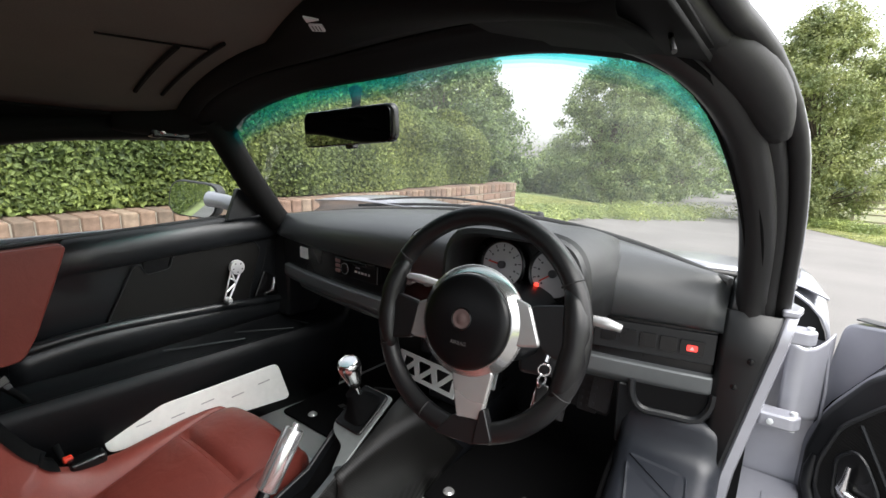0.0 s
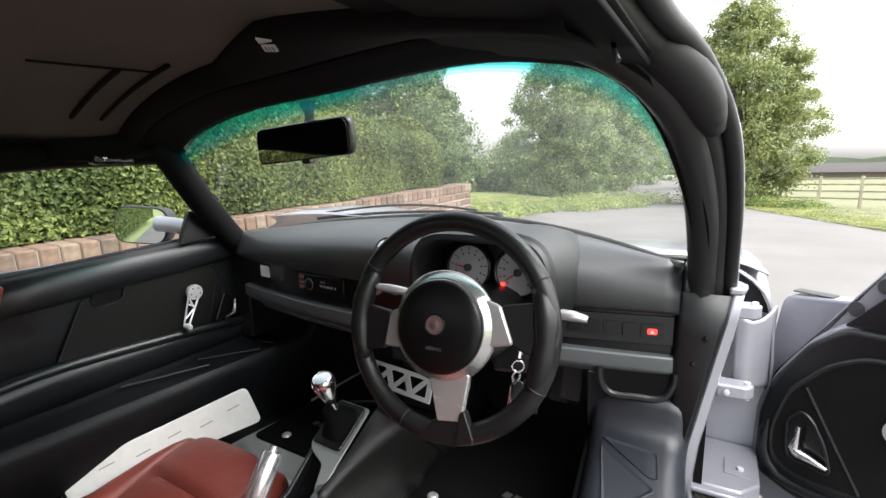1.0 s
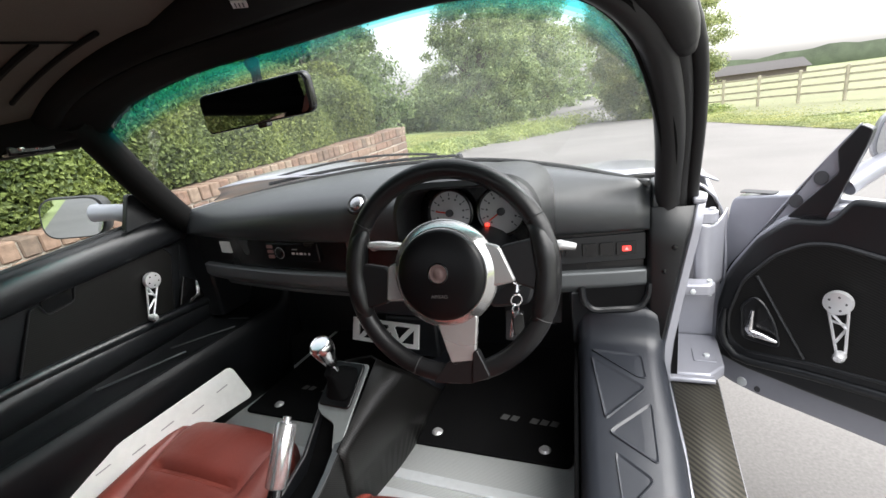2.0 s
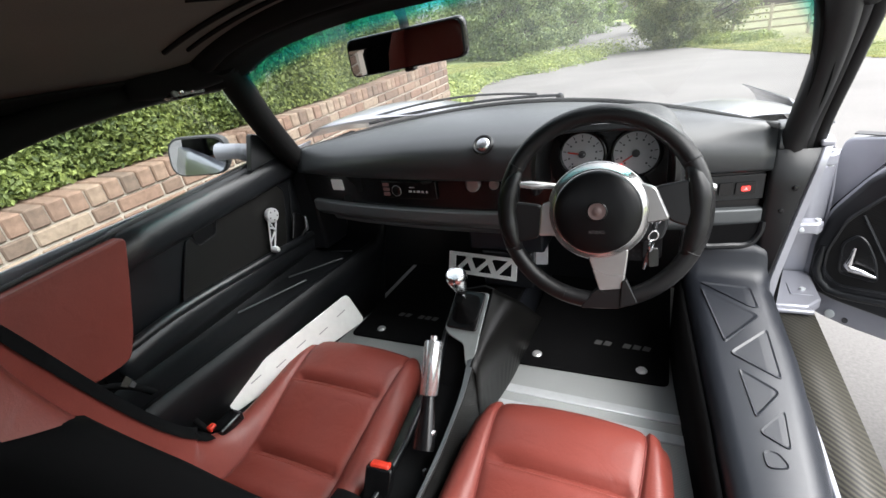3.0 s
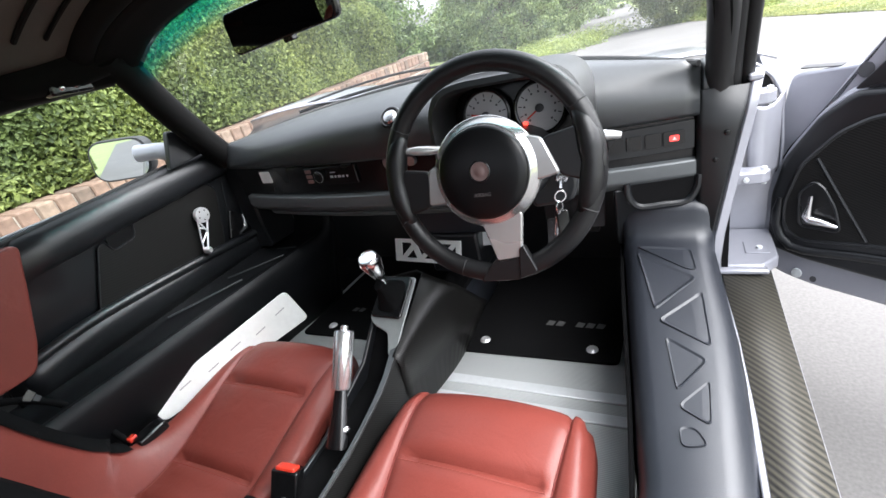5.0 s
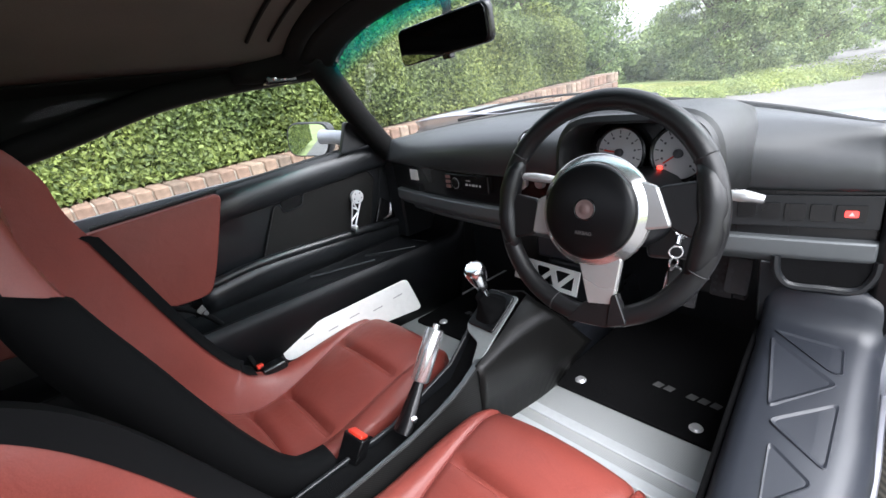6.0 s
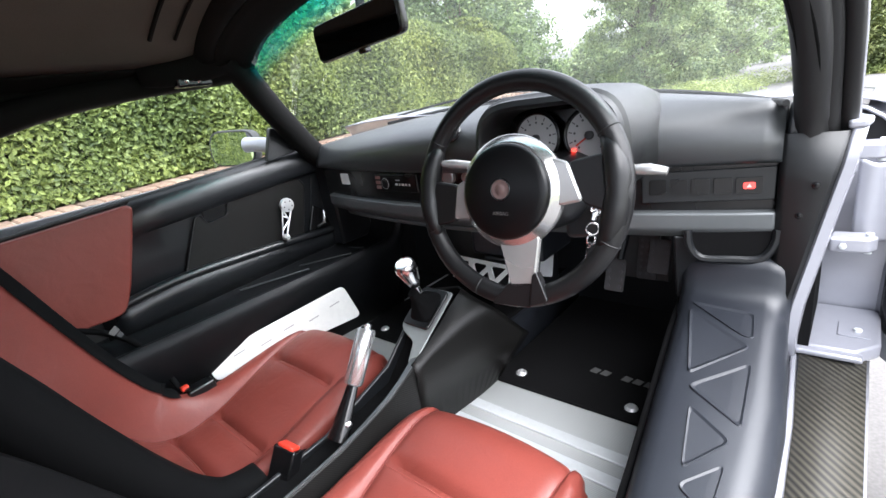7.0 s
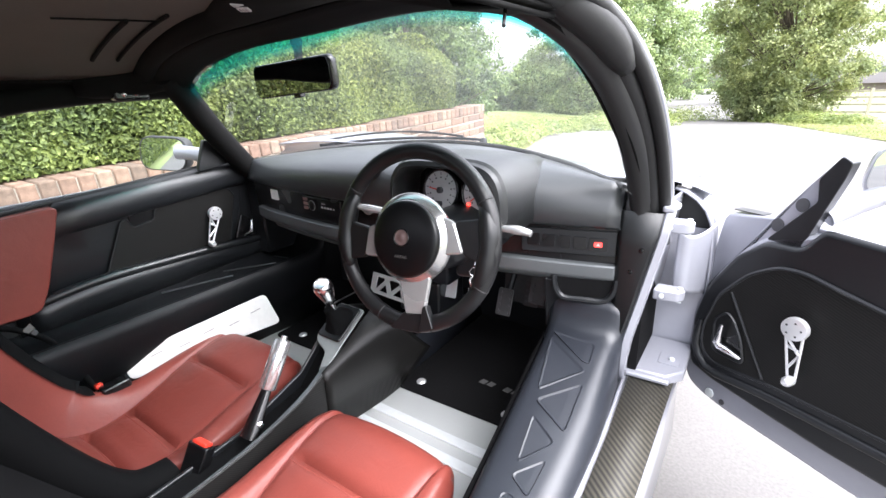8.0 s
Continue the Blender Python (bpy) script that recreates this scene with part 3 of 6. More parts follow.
# windscreen: clear glass with a teal shade band
base = smooth_path([(x, glass_base(x), crest(x) - 0.006) for x in np.linspace(-0.625, 0.716, 14)], 36)
top = smooth_path(HEADER, 36)


def glass_strip(a, b, n):
    rows = []
    for s0 in np.linspace(a, b, n):
        row = []
        for i, (p, q) in enumerate(zip(base, top)):
            s = s0 + (0.045 * math.exp(-(((q.x - 0.36) / 0.25) ** 2)) - 0.045 * min(1.0, max(0.0, (0.1 - q.x) / 0.5))) * min(1.0, (1 - s0) / 0.08, max(0.0, (s0 - 0.4) / 0.4))
            s += (1 - s) * (1 - min(1.0, max(0.0, (q.z - 1.02) / 0.11))) * max(0.0, (s0 - 0.4) / 0.6) if q.x > 0 else 0.0
            row.append(p * (1 - s) + q * s + Vector((0, 0.05, 0.03)) * (4 * s * (1 - s)) * math.sin(math.pi * i / 35))
        rows.append(row)
    return Geo().loft(rows)


cuts = (0.868, 0.890, 0.910, 0.930, 0.950, 1.0)
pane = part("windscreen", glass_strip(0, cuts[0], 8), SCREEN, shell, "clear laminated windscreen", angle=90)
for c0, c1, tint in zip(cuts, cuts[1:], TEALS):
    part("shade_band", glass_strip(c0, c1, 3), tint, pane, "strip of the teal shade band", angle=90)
pane.visible_shadow = False
# nose seen through the screen
rows = []
for k in np.linspace(0, 1, 20):
    row = []
    for u in np.linspace(-1, 1, 41):
        x = u * (0.85 - 0.22 * max(0, k - 0.5) ** 2)
        y0 = max(glass_base(max(-0.66, min(0.72, x))) + 0.045, 0.40 + 0.185 * min(1.0, max(0.0, (abs(x) - 0.60) / 0.20)))
        y = y0 + (1.75 - y0) * k
        dip = -0.02 - 0.10 * k - 0.16 * k * k
        wing = (0.11 if x < 0 else 0.085) * math.exp(-((abs(x) - (0.54 if x < 0 else 0.64)) / (0.26 if x < 0 else 0.13)) ** 2) * math.sin(min(1, 0.25 + 1.6 * k) * math.pi * 0.5) * (1 - 0.5 * k)
        right = min(1.0, max(0.0, (x - 0.05) / 0.4))
        wing *= 1 - 0.5 * right
        side = -0.5 * max(0, abs(x) - 0.76) ** 1.3 - 0.014 * right * (3 - 2 * right) * right
        row.append(Vector((x, y, 0.888 - 0.06 * x * x + dip + wing + side)))
    rows.append(row)
part("bonnet", Geo().loft(rows), PAINT, shell, "pale silver bonnet and wings", solid=0.004, angle=80)
sc = [Vector((x, glass_base(x) + 0.016, crest(x) - 0.004)) for x in np.linspace(-0.63, 0.69, 34)]
part("scuttle_seal", Geo().tube(sc, 0.007, 8), RUBBER, shell, "black scuttle seal under the windscreen")
wip = thing("windscreen_wiper", (0.1, 0.72, 0.86), "black parked windscreen wiper", "wiper")
wp = [Vector((x, glass_base(x) + 0.055, crest(x) + 0.004 + 0.02 * max(0.0, -x))) for x in np.linspace(-0.46, 0.16, 18)]
part("wiper_arm", Geo().tube(wp, 0.005, 8), GLOSSBLACK, wip)
part("wiper_spindle", Geo().lathe(facing(wp[-1] - Vector((0, 0, 0.04)), (0, 0, 1), (0, 1, 0)), [(0.014, 0), (0.014, 0.03), (0.010, 0.045), (0.002, 0.048)], 14), GLOSSBLACK, wip)
part("wiper_blade", Geo().tube([p + Vector((-0.07, -0.012, 0.010 + 0.012 * math.sin(3.1 * k / 15))) for k, p in enumerate(wp[2:])], 0.004, 6), RUBBER, wip)

# door post on the driver's side
zs_ = np.linspace(0.345, 0.80, 8)
flange = []
for z in zs_:
    q = min(1.0, max(0.0, (0.78 - z) / 0.34))
    xl, xr, yf = 0.780 - 0.064 * q, 0.797 - 0.062 * q, 0.358 - 0.03 * q * q
    flange.append([Vector((xl, yf + 0.004, z)), Vector((xl + 0.005, yf, z)), Vector((xr, yf + 0.003, z)), Vector((xr + 0.002, yf + 0.012, z)), Vector((xr - 0.004, yf + 0.03, z)), Vector((0.775 - 0.04 * q, 0.47, z)), Vector((0.785 - 0.04 * q, 0.57, z))])
part("door_post", Geo().loft(flange), PAINT, shell, "pale silver door post", solid=0.004, angle=35)
part("post_back", Geo().box((0.735, 0.573, 0.345), (0.863, 0.577, 0.705)), PAINT, shell)
part("post_cap", Geo().prism(rounded([(0.774, 0.352), (0.799, 0.356), (0.806, 0.40), (0.79, 0.43), (0.772, 0.42)], 0.006), 0.014, Matrix.Translation((0, 0, 0.792))), PAINT, shell, bevel=0.004)
part("post_foot", Geo().prism([(0.728, 0.37), (0.825, 0.375), (0.86, 0.42), (0.86, 0.57), (0.735, 0.57)], 0.03, Matrix.Translation((0, 0, 0.345))), PAINT, shell, "pale silver foot of the door post", bevel=0.005)
part("post_step", Geo().prism([(0.728, 0.352), (0.835, 0.357), (0.835, 0.376), (0.728, 0.372)], 0.012, Matrix.Translation((0, 0, 0.36))), PAINT, shell, bevel=0.004)
part("check_plate", Geo().prism(rounded([(0.795, 0.43), (0.845, 0.43), (0.845, 0.49), (0.795, 0.49)], 0.004), 0.002, Matrix.Translation((0, 0, 0.3755))), PAINT, shell, bevel=0.0008)
part("check_bolt", Geo().lathe(Matrix.Translation((0.825, 0.455, 0.3775)), [(0.007, 0), (0.007, 0.005), (0.003, 0.006)], 6), PLAINALLOY, shell)
for z in (0.728, 0.555):
    h = part("hinge", Geo().prism(rounded([(0.765, 0.415), (0.822, 0.42), (0.836, 0.44), (0.822, 0.462), (0.768, 0.46)], 0.008), 0.028, Matrix.Translation((0, 0, z))), PAINT, shell, "pale silver door hinge", bevel=0.004)
    part("hinge_pin", Geo().tube([(0.822, 0.441, z - 0.006), (0.822, 0.441, z + 0.033)], 0.006, 10), PLAINALLOY, h)
    part("hinge_bolt", Geo().lathe(facing((0.786, 0.414, z + 0.014), (0, -1, 0)), [(0.006, 0), (0.006, 0.004), (0.002, 0.005)], 6), PLAINALLOY, h)
arch = [(0.762, 0.802), (0.79, 0.794), (0.815, 0.777), (0.838, 0.752), (0.852, 0.722), (0.860, 0.69), (0.866, 0.60), (0.868, 0.32)]
# Flat black sheet puts the opening's inner shade into colour.
part("wing_void", Geo().prism(arch + [(0.75, 0.32), (0.75, 0.80)], 0.006, Matrix(((1, 0, 0, 0), (0, 0, 1, 0.580), (0, 1, 0, 0), (0, 0, 0, 1)))), RUBBER, shell, "black sheet painting the shaded void behind the wing")
part("wing_edge", Geo().loft([[Vector((x + 0.004, y_, z + 0.003)) for y_ in (0.556, 0.60)] for x, z in arch]), PAINT, shell, "pale silver rear edge of the front wing", solid=0.005, angle=80)
part("wing_side", Geo().loft([[Vector((x + 0.006, 0.60, z + 0.002)), Vector((x + 0.015, 0.9, z + 0.005)), Vector((x - 0.03, 1.6, z - 0.05))] for x, z in arch[1:]]), PAINT, shell, solid=0.004, angle=80)

# ---- dashboard ----
dash = thing("dashboard", (0.03, 0.4, 0.6), "charcoal black dashboard with a grey alloy beam", "dashboard")
rows = []
for x in np.linspace(-0.63, 0.692, 44):
    y0, yb, zc, s = dash_y(x) - 0.02, glass_base(x) + 0.02, crest(x), slope(x)
    q = max(yb - y0, 0.05)
    rows.append([Vector((x, y, z)) for y, z in ((y0 + 0.035, 0.768 + s), (y0 + 0.004, 0.770 + s), (y0 - 0.002, 0.778 + s), (y0 - 0.003, zc - 0.065), (y0 + 0.006, zc - 0.045),
                                                  (y0 + 0.10 * q + 0.006, zc - 0.026), (y0 + 0.32 * q, zc - 0.007), (y0 + 0.6 * q, zc), (y0 + 0.9 * q, zc - 0.006), (yb + 0.01, zc - 0.05))])
part("top_pad", Geo().loft(rows), PADBLACK, dash, "charcoal grained top pad", solid=0.004, angle=70)
part("pad_end", Geo().prism(rounded([(0.355, 0.745), (0.40, 0.745), (0.42, 0.80), (0.41, 0.845), (0.365, 0.84), (0.35, 0.80)], 0.012), 0.036, Matrix(((0, 0, 1, 0.694), (1, 0, 0, 0), (0, 1, 0, 0), (0, 0, 0, 1)))), PADBLACK, dash, bevel=0.006)


def dash_strip(x0, x1, prof, n=30):
    return Geo().loft([[Vector((x, dash_y(x) + a, b + slope(x))) for a, b in prof] for x in np.linspace(x0, x1, n)], True, True)


part("fascia", dash_strip(-0.63, 0.692, [(0.0, 0.772), (0.03, 0.772), (0.03, 0.66), (0.006, 0.66)]), GLOSSBLACK, dash, "satin black fascia")
part("alloy_beam", dash_strip(-0.60, 0.688, [(-0.012, 0.674), (0.03, 0.678), (0.04, 0.612), (0.012, 0.618), (-0.004, 0.632), (-0.012, 0.642)]), GREYPAINT, dash, "grey alloy cross beam", bevel=0.004)
part("lower_lip", dash_strip(-0.55, 0.15, [(0.02, 0.612), (0.06, 0.612), (0.08, 0.595), (0.03, 0.595)]), GREYPAINT, dash, bevel=0.004)
part("end_panel", Geo().loft([[Vector((0.688, 0.352, z)), Vector((0.70, 0.345, z)), Vector((0.773 - 0.064 * q, 0.352 - 0.03 * q * q, z)), Vector((0.782 - 0.064 * q, 0.364 - 0.03 * q * q, z)), Vector((0.775 - 0.06 * q, 0.42, z))] for z, q in ((0.79, 0.0), (0.70, 0.235), (0.62, 0.47), (0.54, 0.70), (0.48, 0.88), (0.44, 1.0))]), HOODBLACK, dash, "black end panel beside the door post", solid=0.004, angle=40)
for x, z in ((0.742, 0.70), (0.722, 0.645), (0.722, 0.592)):
    part("end_screw", Geo().lathe(facing((x, 0.345, z), (0, -1, 0)), [(0.007, -0.006), (0.006, 0.002), (0.002, 0.003)], 12), GLOSSBLACK, dash)
part("end_panel", Geo().box((-0.72, 0.30, 0.47), (-0.62, 0.45, 0.80)), BLACK, dash, bevel=0.01)


def on_dash(x, z, out=0.0):
    """A pose on the fascia: x along, y up, z towards the cabin."""
    nrm = Vector((0.04 + 0.38 * x, -1, 0))
    return facing((x, dash_y(x) + 0.004, z + slope(x)), nrm) @ Matrix.Translation((0, 0, out))


def plate(w, h, d, m, r=0.004):
    return Geo().prism(rounded([(-w / 2, -h / 2), (w / 2, -h / 2), (w / 2, h / 2), (-w / 2, h / 2)], r), d, m)


part("airbag_label", plate(0.05, 0.036, 0.004, on_dash(-0.477, 0.733)), CARD, dash, "small white label")
radio = part("radio", plate(0.185, 0.052, 0.01, on_dash(-0.20, 0.733)), GLOSSBLACK, dash, "black car radio with red buttons", bevel=0.002)
for k in range(3):
    part("radio_button", plate(0.022, 0.010, 0.003, on_dash(-0.275, 0.748 - 0.0145 * k, 0.010), 0.002), PINK, radio)
part("radio_dial", Geo().lathe(on_dash(-0.235, 0.733, 0.01), [(0.017, 0), (0.017, 0.008), (0.012, 0.011), (0.003, 0.011)], 24), GLOSSBLACK, radio)
part("radio_display", plate(0.105, 0.034, 0.002, on_dash(-0.163, 0.733, 0.010), 0.002), GLOSSBLACK, radio)
for k, w in enumerate((0.010, 0.006, 0.011, 0.007, 0.005)):
    part("display_text", plate(w, 0.006, 0.001, on_dash(-0.192 + 0.0135 * k, 0.731, 0.012), 0.001), PALEINK, radio)
part("display_text", plate(0.018, 0.003, 0.001, on_dash(-0.185, 0.743, 0.012), 0.001), FAINTINK, radio)
part("dial_ring", Geo().ring(on_dash(-0.235, 0.733, 0.018), 0.0155, 0.0012, 24, 6), FAINTINK, radio)
for x, r in ((0.003, 0.021), (0.062, 0.014)):
    k = part("heater_knob", Geo().lathe(on_dash(x, 0.755), [(r, 0), (r, 0.012), (r * 0.85, 0.015), (0.002, 0.015)], 24), SILVER, dash, "round copper-tinted silver heater knob")
btn = facing((0.051, 0.222, 0.852), (0, -0.75, 0.62))
part("starter_ring", Geo().ring(btn @ Matrix.Translation((0, 0, 0.004)), 0.023, 0.005, 28, 8), GLOSSBLACK, dash)
part("starter_button", Geo().lathe(btn, [(0.018, 0), (0.018, 0.009), (0.014, 0.013), (0.002, 0.014)], 24), CHROME, dash, "round polished starter button")

# instrument binnacle
bin_rows = []
for y, grow in ((0.20, -0.012), (0.118, -0.004), (0.112, 0.0), (0.116, 0.008), (0.13, 0.010), (0.136, 0.015), (0.2, 0.016), (0.33, 0.006), (0.47, -0.02)):
    row = []
    for a in np.linspace(-0.12, math.pi + 0.12, 22):
        c, s = math.cos(a), math.sin(a)
        row.append(Vector((0.351 + (0.141 + grow) * math.copysign(abs(c) ** 0.42, c), y, 0.80 + (0.105 + grow) * math.copysign(abs(s) ** 0.68, s) * (1 if s > 0 else 1.6))))
    bin_rows.append(row)
part("binnacle_hood", Geo().loft(bin_rows), HOODBLACK, dash, "black instrument hood", solid=0.004, angle=32)
bm_m = facing((0.36, 0.20, 0.825), (0, -1, 0.12))
back = part("binnacle_face", plate(0.27, 0.15, 0.006, bm_m @ Matrix.Translation((0, 0, -0.012)), 0.05), GLOSSBLACK, dash)
for x, needle in ((0.30, 172), (0.413, 215)):
    m = facing((x, 0.192, 0.832), (0, -1, 0.12))
    dial = part("gauge", Geo().lathe(m, [(0.049, 0), (0.049, 0.003), (0.002, 0.003)], 40), DIAL, dash, "pale round gauge with a red needle")
    part("bezel", Geo().ring(m @ Matrix.Translation((0, 0, 0.003)), 0.05, 0.004, 40, 8), GLOSSBLACK, dial)
    for k in range(11):
        a = radians(225 - 27 * k)
        part("tick", plate(0.007, 0.002, 0.0006, m @ Matrix.Translation((0.040 * math.cos(a), 0.040 * math.sin(a), 0.0032)) @ Matrix.Rotation(a, 4, "Z"), 0.0003), INK, dial)
        part("number", plate(0.004, 0.004, 0.0006, m @ Matrix.Translation((0.031 * math.cos(a), 0.031 * math.sin(a), 0.0032)), 0.001), INK, dial)
    part("needle", plate(0.036, 0.003, 0.002, m @ Matrix.Rotation(radians(needle), 4, "Z") @ Matrix.Translation((0.014, 0, 0.005)), 0.001), REDPLASTIC, dial)
    part("needle_hub", Geo().lathe(m, [(0.008, 0.003), (0.008, 0.010), (0.002, 0.012)], 16), INK, dial)
wm = facing((0.382, 0.184, 0.806), (0, -1, 0.12))
part("warning_lamp", plate(0.009, 0.0075, 0.002, wm, 0.003), REDLIT, dash, "lit red warning lamp")
part("warning_lamp", plate(0.016, 0.005, 0.002, facing((0.362, 0.180, 0.765), (0, -1, 0.12)), 0.002), REDLIT, dash)
part("odometer", plate(0.03, 0.012, 0.002, facing((0.292, 0.184, 0.80), (0, -1, 0.12)), 0.002), INK, dash)

# switch panel, cubby and lower dash on the driver's side
sw = part("switch_panel", plate(0.225, 0.062, 0.006, on_dash(0.575, 0.726), 0.004), BLACK, dash, "black panel with a row of switches", bevel=0.002)
for k in range(4):
    b = part("switch", plate(0.030, 0.030, 0.006, on_dash(0.495 + 0.036 * k, 0.726, 0.005), 0.003), GLOSSBLACK, sw)
hz = part("hazard_switch", plate(0.042, 0.030, 0.006, on_dash(0.643, 0.726, 0.005), 0.003), GLOSSBLACK, sw, "hazard switch with a lit red triangle")
part("hazard_lens", plate(0.019, 0.012, 0.002, on_dash(0.643, 0.726, 0.011), 0.003), REDDIM, hz)
part("hazard_mark", Geo().prism([(-0.004, -0.003), (0.004, -0.003), (0.0, 0.004)], 0.001, on_dash(0.643, 0.726, 0.013)), PALEINK, hz)
cub = part("knee_panel", dash_strip(0.52, 0.692, [(0.005, 0.622), (0.04, 0.615), (0.09, 0.50), (0.075, 0.46), (0.03, 0.47), (0.015, 0.56)]), BLACK, dash, "black moulded knee panel with an open cubby", bevel=0.006)
cm = facing((0.62, dash_y(0.62) - 0.001, 0.586), (0.25, -1, -0.02))
bowl = rounded([(-0.072, 0.028), (0.072, 0.028), (0.070, 0.0), (0.048, -0.028), (-0.050, -0.028), (-0.068, -0.004)], 0.02, 6)
# Flat plate: the cubby's inner shade is put into its matt-black colour.
part("cubby", Geo().prism(bowl, 0.004, cm), CARPET, cub, "flat black plate for the shaded inside of the cubby")
part("cubby_lip", Geo().tube([cm @ Vector((v.x, v.y, 0.006)) for v in smooth_path([(-0.074, 0.03, 0), (-0.070, -0.004, 0), (-0.05, -0.030, 0), (0.0, -0.032, 0), (0.05, -0.030, 0), (0.071, 0.0, 0), (0.074, 0.03, 0)], 22)], 0.008, 8), BLACK, cub)
part("trim_screw", Geo().lathe(facing((0.714, 0.348, 0.585), (0, -1, 0)), [(0.007, 0), (0.006, 0.003), (0.002, 0.004)], 12), GLOSSBLACK, dash)
part("lower_dash", dash_strip(-0.62, 0.54, [(0.06, 0.66), (0.2, 0.66), (0.22, 0.56), (0.08, 0.60)]), BLACK, dash)

# footwells
hb = thing("heater_box", (0.0, 0.5, 0.4), "dark grey heater box under the dashboard", "heater")
part("case", Geo().box((-0.12, 0.44, 0.44), (0.14, 0.62, 0.60)), SILLGREY, hb, bevel=0.01)
part("duct", Geo().box((-0.08, 0.44, 0.30), (0.10, 0.60, 0.44)), BLACK, hb, bevel=0.01)


def triangle_plate(name, m, w, h, t, mat, label, cat):
    """A flat bar pierced by triangles: two rails, two ends and slanting webs."""
    e = thing(name, m.translation, label, cat)
    g = Geo()
    r = 0.16 * h
    g.prism([(0, 0), (w, 0), (w, r), (0, r)], t, m)
    g.prism([(0, h - r), (w, h - r), (w, h), (0, h)], t, m)
    g.prism([(0, r), (0.10 * w, r), (0.10 * w, h - r), (0, h - r)], t, m)
    g.prism([(0.93 * w, r), (w, r), (w, h - r), (0.93 * w, h - r)], t, m)
    for a, b in ((0.14, 0.34), (0.40, 0.30), (0.42, 0.64), (0.70, 0.60), (0.72, 0.92)):
        a, b = a * w, b * w
        g.prism([(a - 0.05 * w, r), (a + 0.03 * w, r), (b + 0.03 * w, h - r), (b - 0.05 * w, h - r)], t, m)
    part("pierced_plate", g, mat, e)
    return e


triangle_plate("footrest", facing((-0.20, 0.42, 0.355), (-0.1, -1, 0.35)), 0.255, 0.075, 0.006, CARD, "white pierced alloy footrest bar", "footrest")
for x, z in ((0.455, 0.495), (0.345, 0.43)):
    pd = thing("pedal", (x, 0.47, z), "drilled alloy foot pedal", "pedal", "pedals")
    m = facing((x, 0.45, z), (0, -1, 0.4))
    pl = part("pedal_plate", plate(0.05, 0.085, 0.006, m, 0.006), PEDALGREY, pd, bevel=0.001)
    for i in (-0.015, 0.015):
        for j in (-0.03, -0.01, 0.01, 0.03):
            part("grip_stud", Geo().lathe(m @ Matrix.Translation((i, j, 0.006)), [(0.005, 0), (0.005, 0.002), (0.002, 0.002)], 8), INK, pl)
    part("pedal_arm", Geo().tube([(x, 0.46, z), (x, 0.54, z + 0.1), (x, 0.56, z + 0.22)], 0.010, 8), BLACK, pd)

clutch = thing("pedal", (0.12, 0.5, 0.42), "plain bright alloy clutch pedal", "pedal", "pedals")
part("pedal_plate", plate(0.045, 0.11, 0.006, facing((0.115, 0.50, 0.43), (0.1, -1, 0.35)), 0.006), PLAINALLOY, clutch, bevel=0.001)
part("pedal_arm", Geo().tube([(0.115, 0.51, 0.43), (0.115, 0.56, 0.54), (0.115, 0.58, 0.66)], 0.010, 8), BLACK, clutch)

# ---- mats ----
for x0, x1, lab in ((0.085, 0.52, "black carpet mat with pale lettering in the driver's footwell"), (-0.53, -0.05, "black carpet mat with pale lettering in the passenger footwell")):
    mat_ = thing("floor_mat", ((x0 + x1) / 2, 0.5, 0.17), lab, "floor mat", "floor mats")
    part("carpet", Geo().prism(rounded([(x0, 0.206), (x1, 0.214), (x1, 0.77), (x0, 0.77)], 0.02), 0.01, Matrix.Translation((0, 0, 0.171))), CARPET, mat_, bevel=0.003)
    for x in ((x0 + 0.062, x1 - 0.071) if x0 > 0 else (x0 + 0.102, x1 - 0.10)):
        part("stud", Geo().lathe(Matrix.Translation((x, 0.257, 0.18)), [(0.0155, 0), (0.0155, 0.002), (0.011, 0.007), (0.002, 0.008)], 20), BRIGHT, mat_, "domed chrome stud")
    cx = x0 + 0.30 if x0 > 0 else x0 + 0.20
    for k in (0, 1, 3, 4, 5):
        m = Matrix.Translation((cx - 0.08 + 0.028 * k, 0.345, 0.1815))
        part("letter_bar", Geo().prism([(0.0, 0.004), (0.02, 0.002), (0.026, 0.022), (0.006, 0.026)], 0.001, m), MATINK, mat_)

# ---- steering wheel ----
WC, TILT_W, YAW_W = Vector((0.359, -0.003, 0.773)), radians(14.2), radians(4.5)
wn_ = Vector((math.sin(YAW_W) * math.cos(TILT_W), -math.cos(YAW_W) * math.cos(TILT_W), math.sin(TILT_W)))
WM = facing(WC, wn_)
wheel = thing("steering_wheel", WC, "black leather three-spoke steering wheel with silver centre", "steering wheel")
rim = part("rim", Geo().ring(WM, 0.1815, 0.0175, 72, 14, 0.9), WHEELSKIN, wheel, "grained black leather rim", angle=80)
for a in (150, 30, 205, -25, 250, -70):
    ar = radians(a)
    m = WM @ Matrix.Rotation(ar, 4, "Z") @ Matrix.Translation((0.1815, 0, 0)) @ Matrix.Rotation(radians(90), 4, "X")
    part("rim_seam", Geo().ring(m, 0.0172, 0.0012, 20, 6), RUBBER, rim)
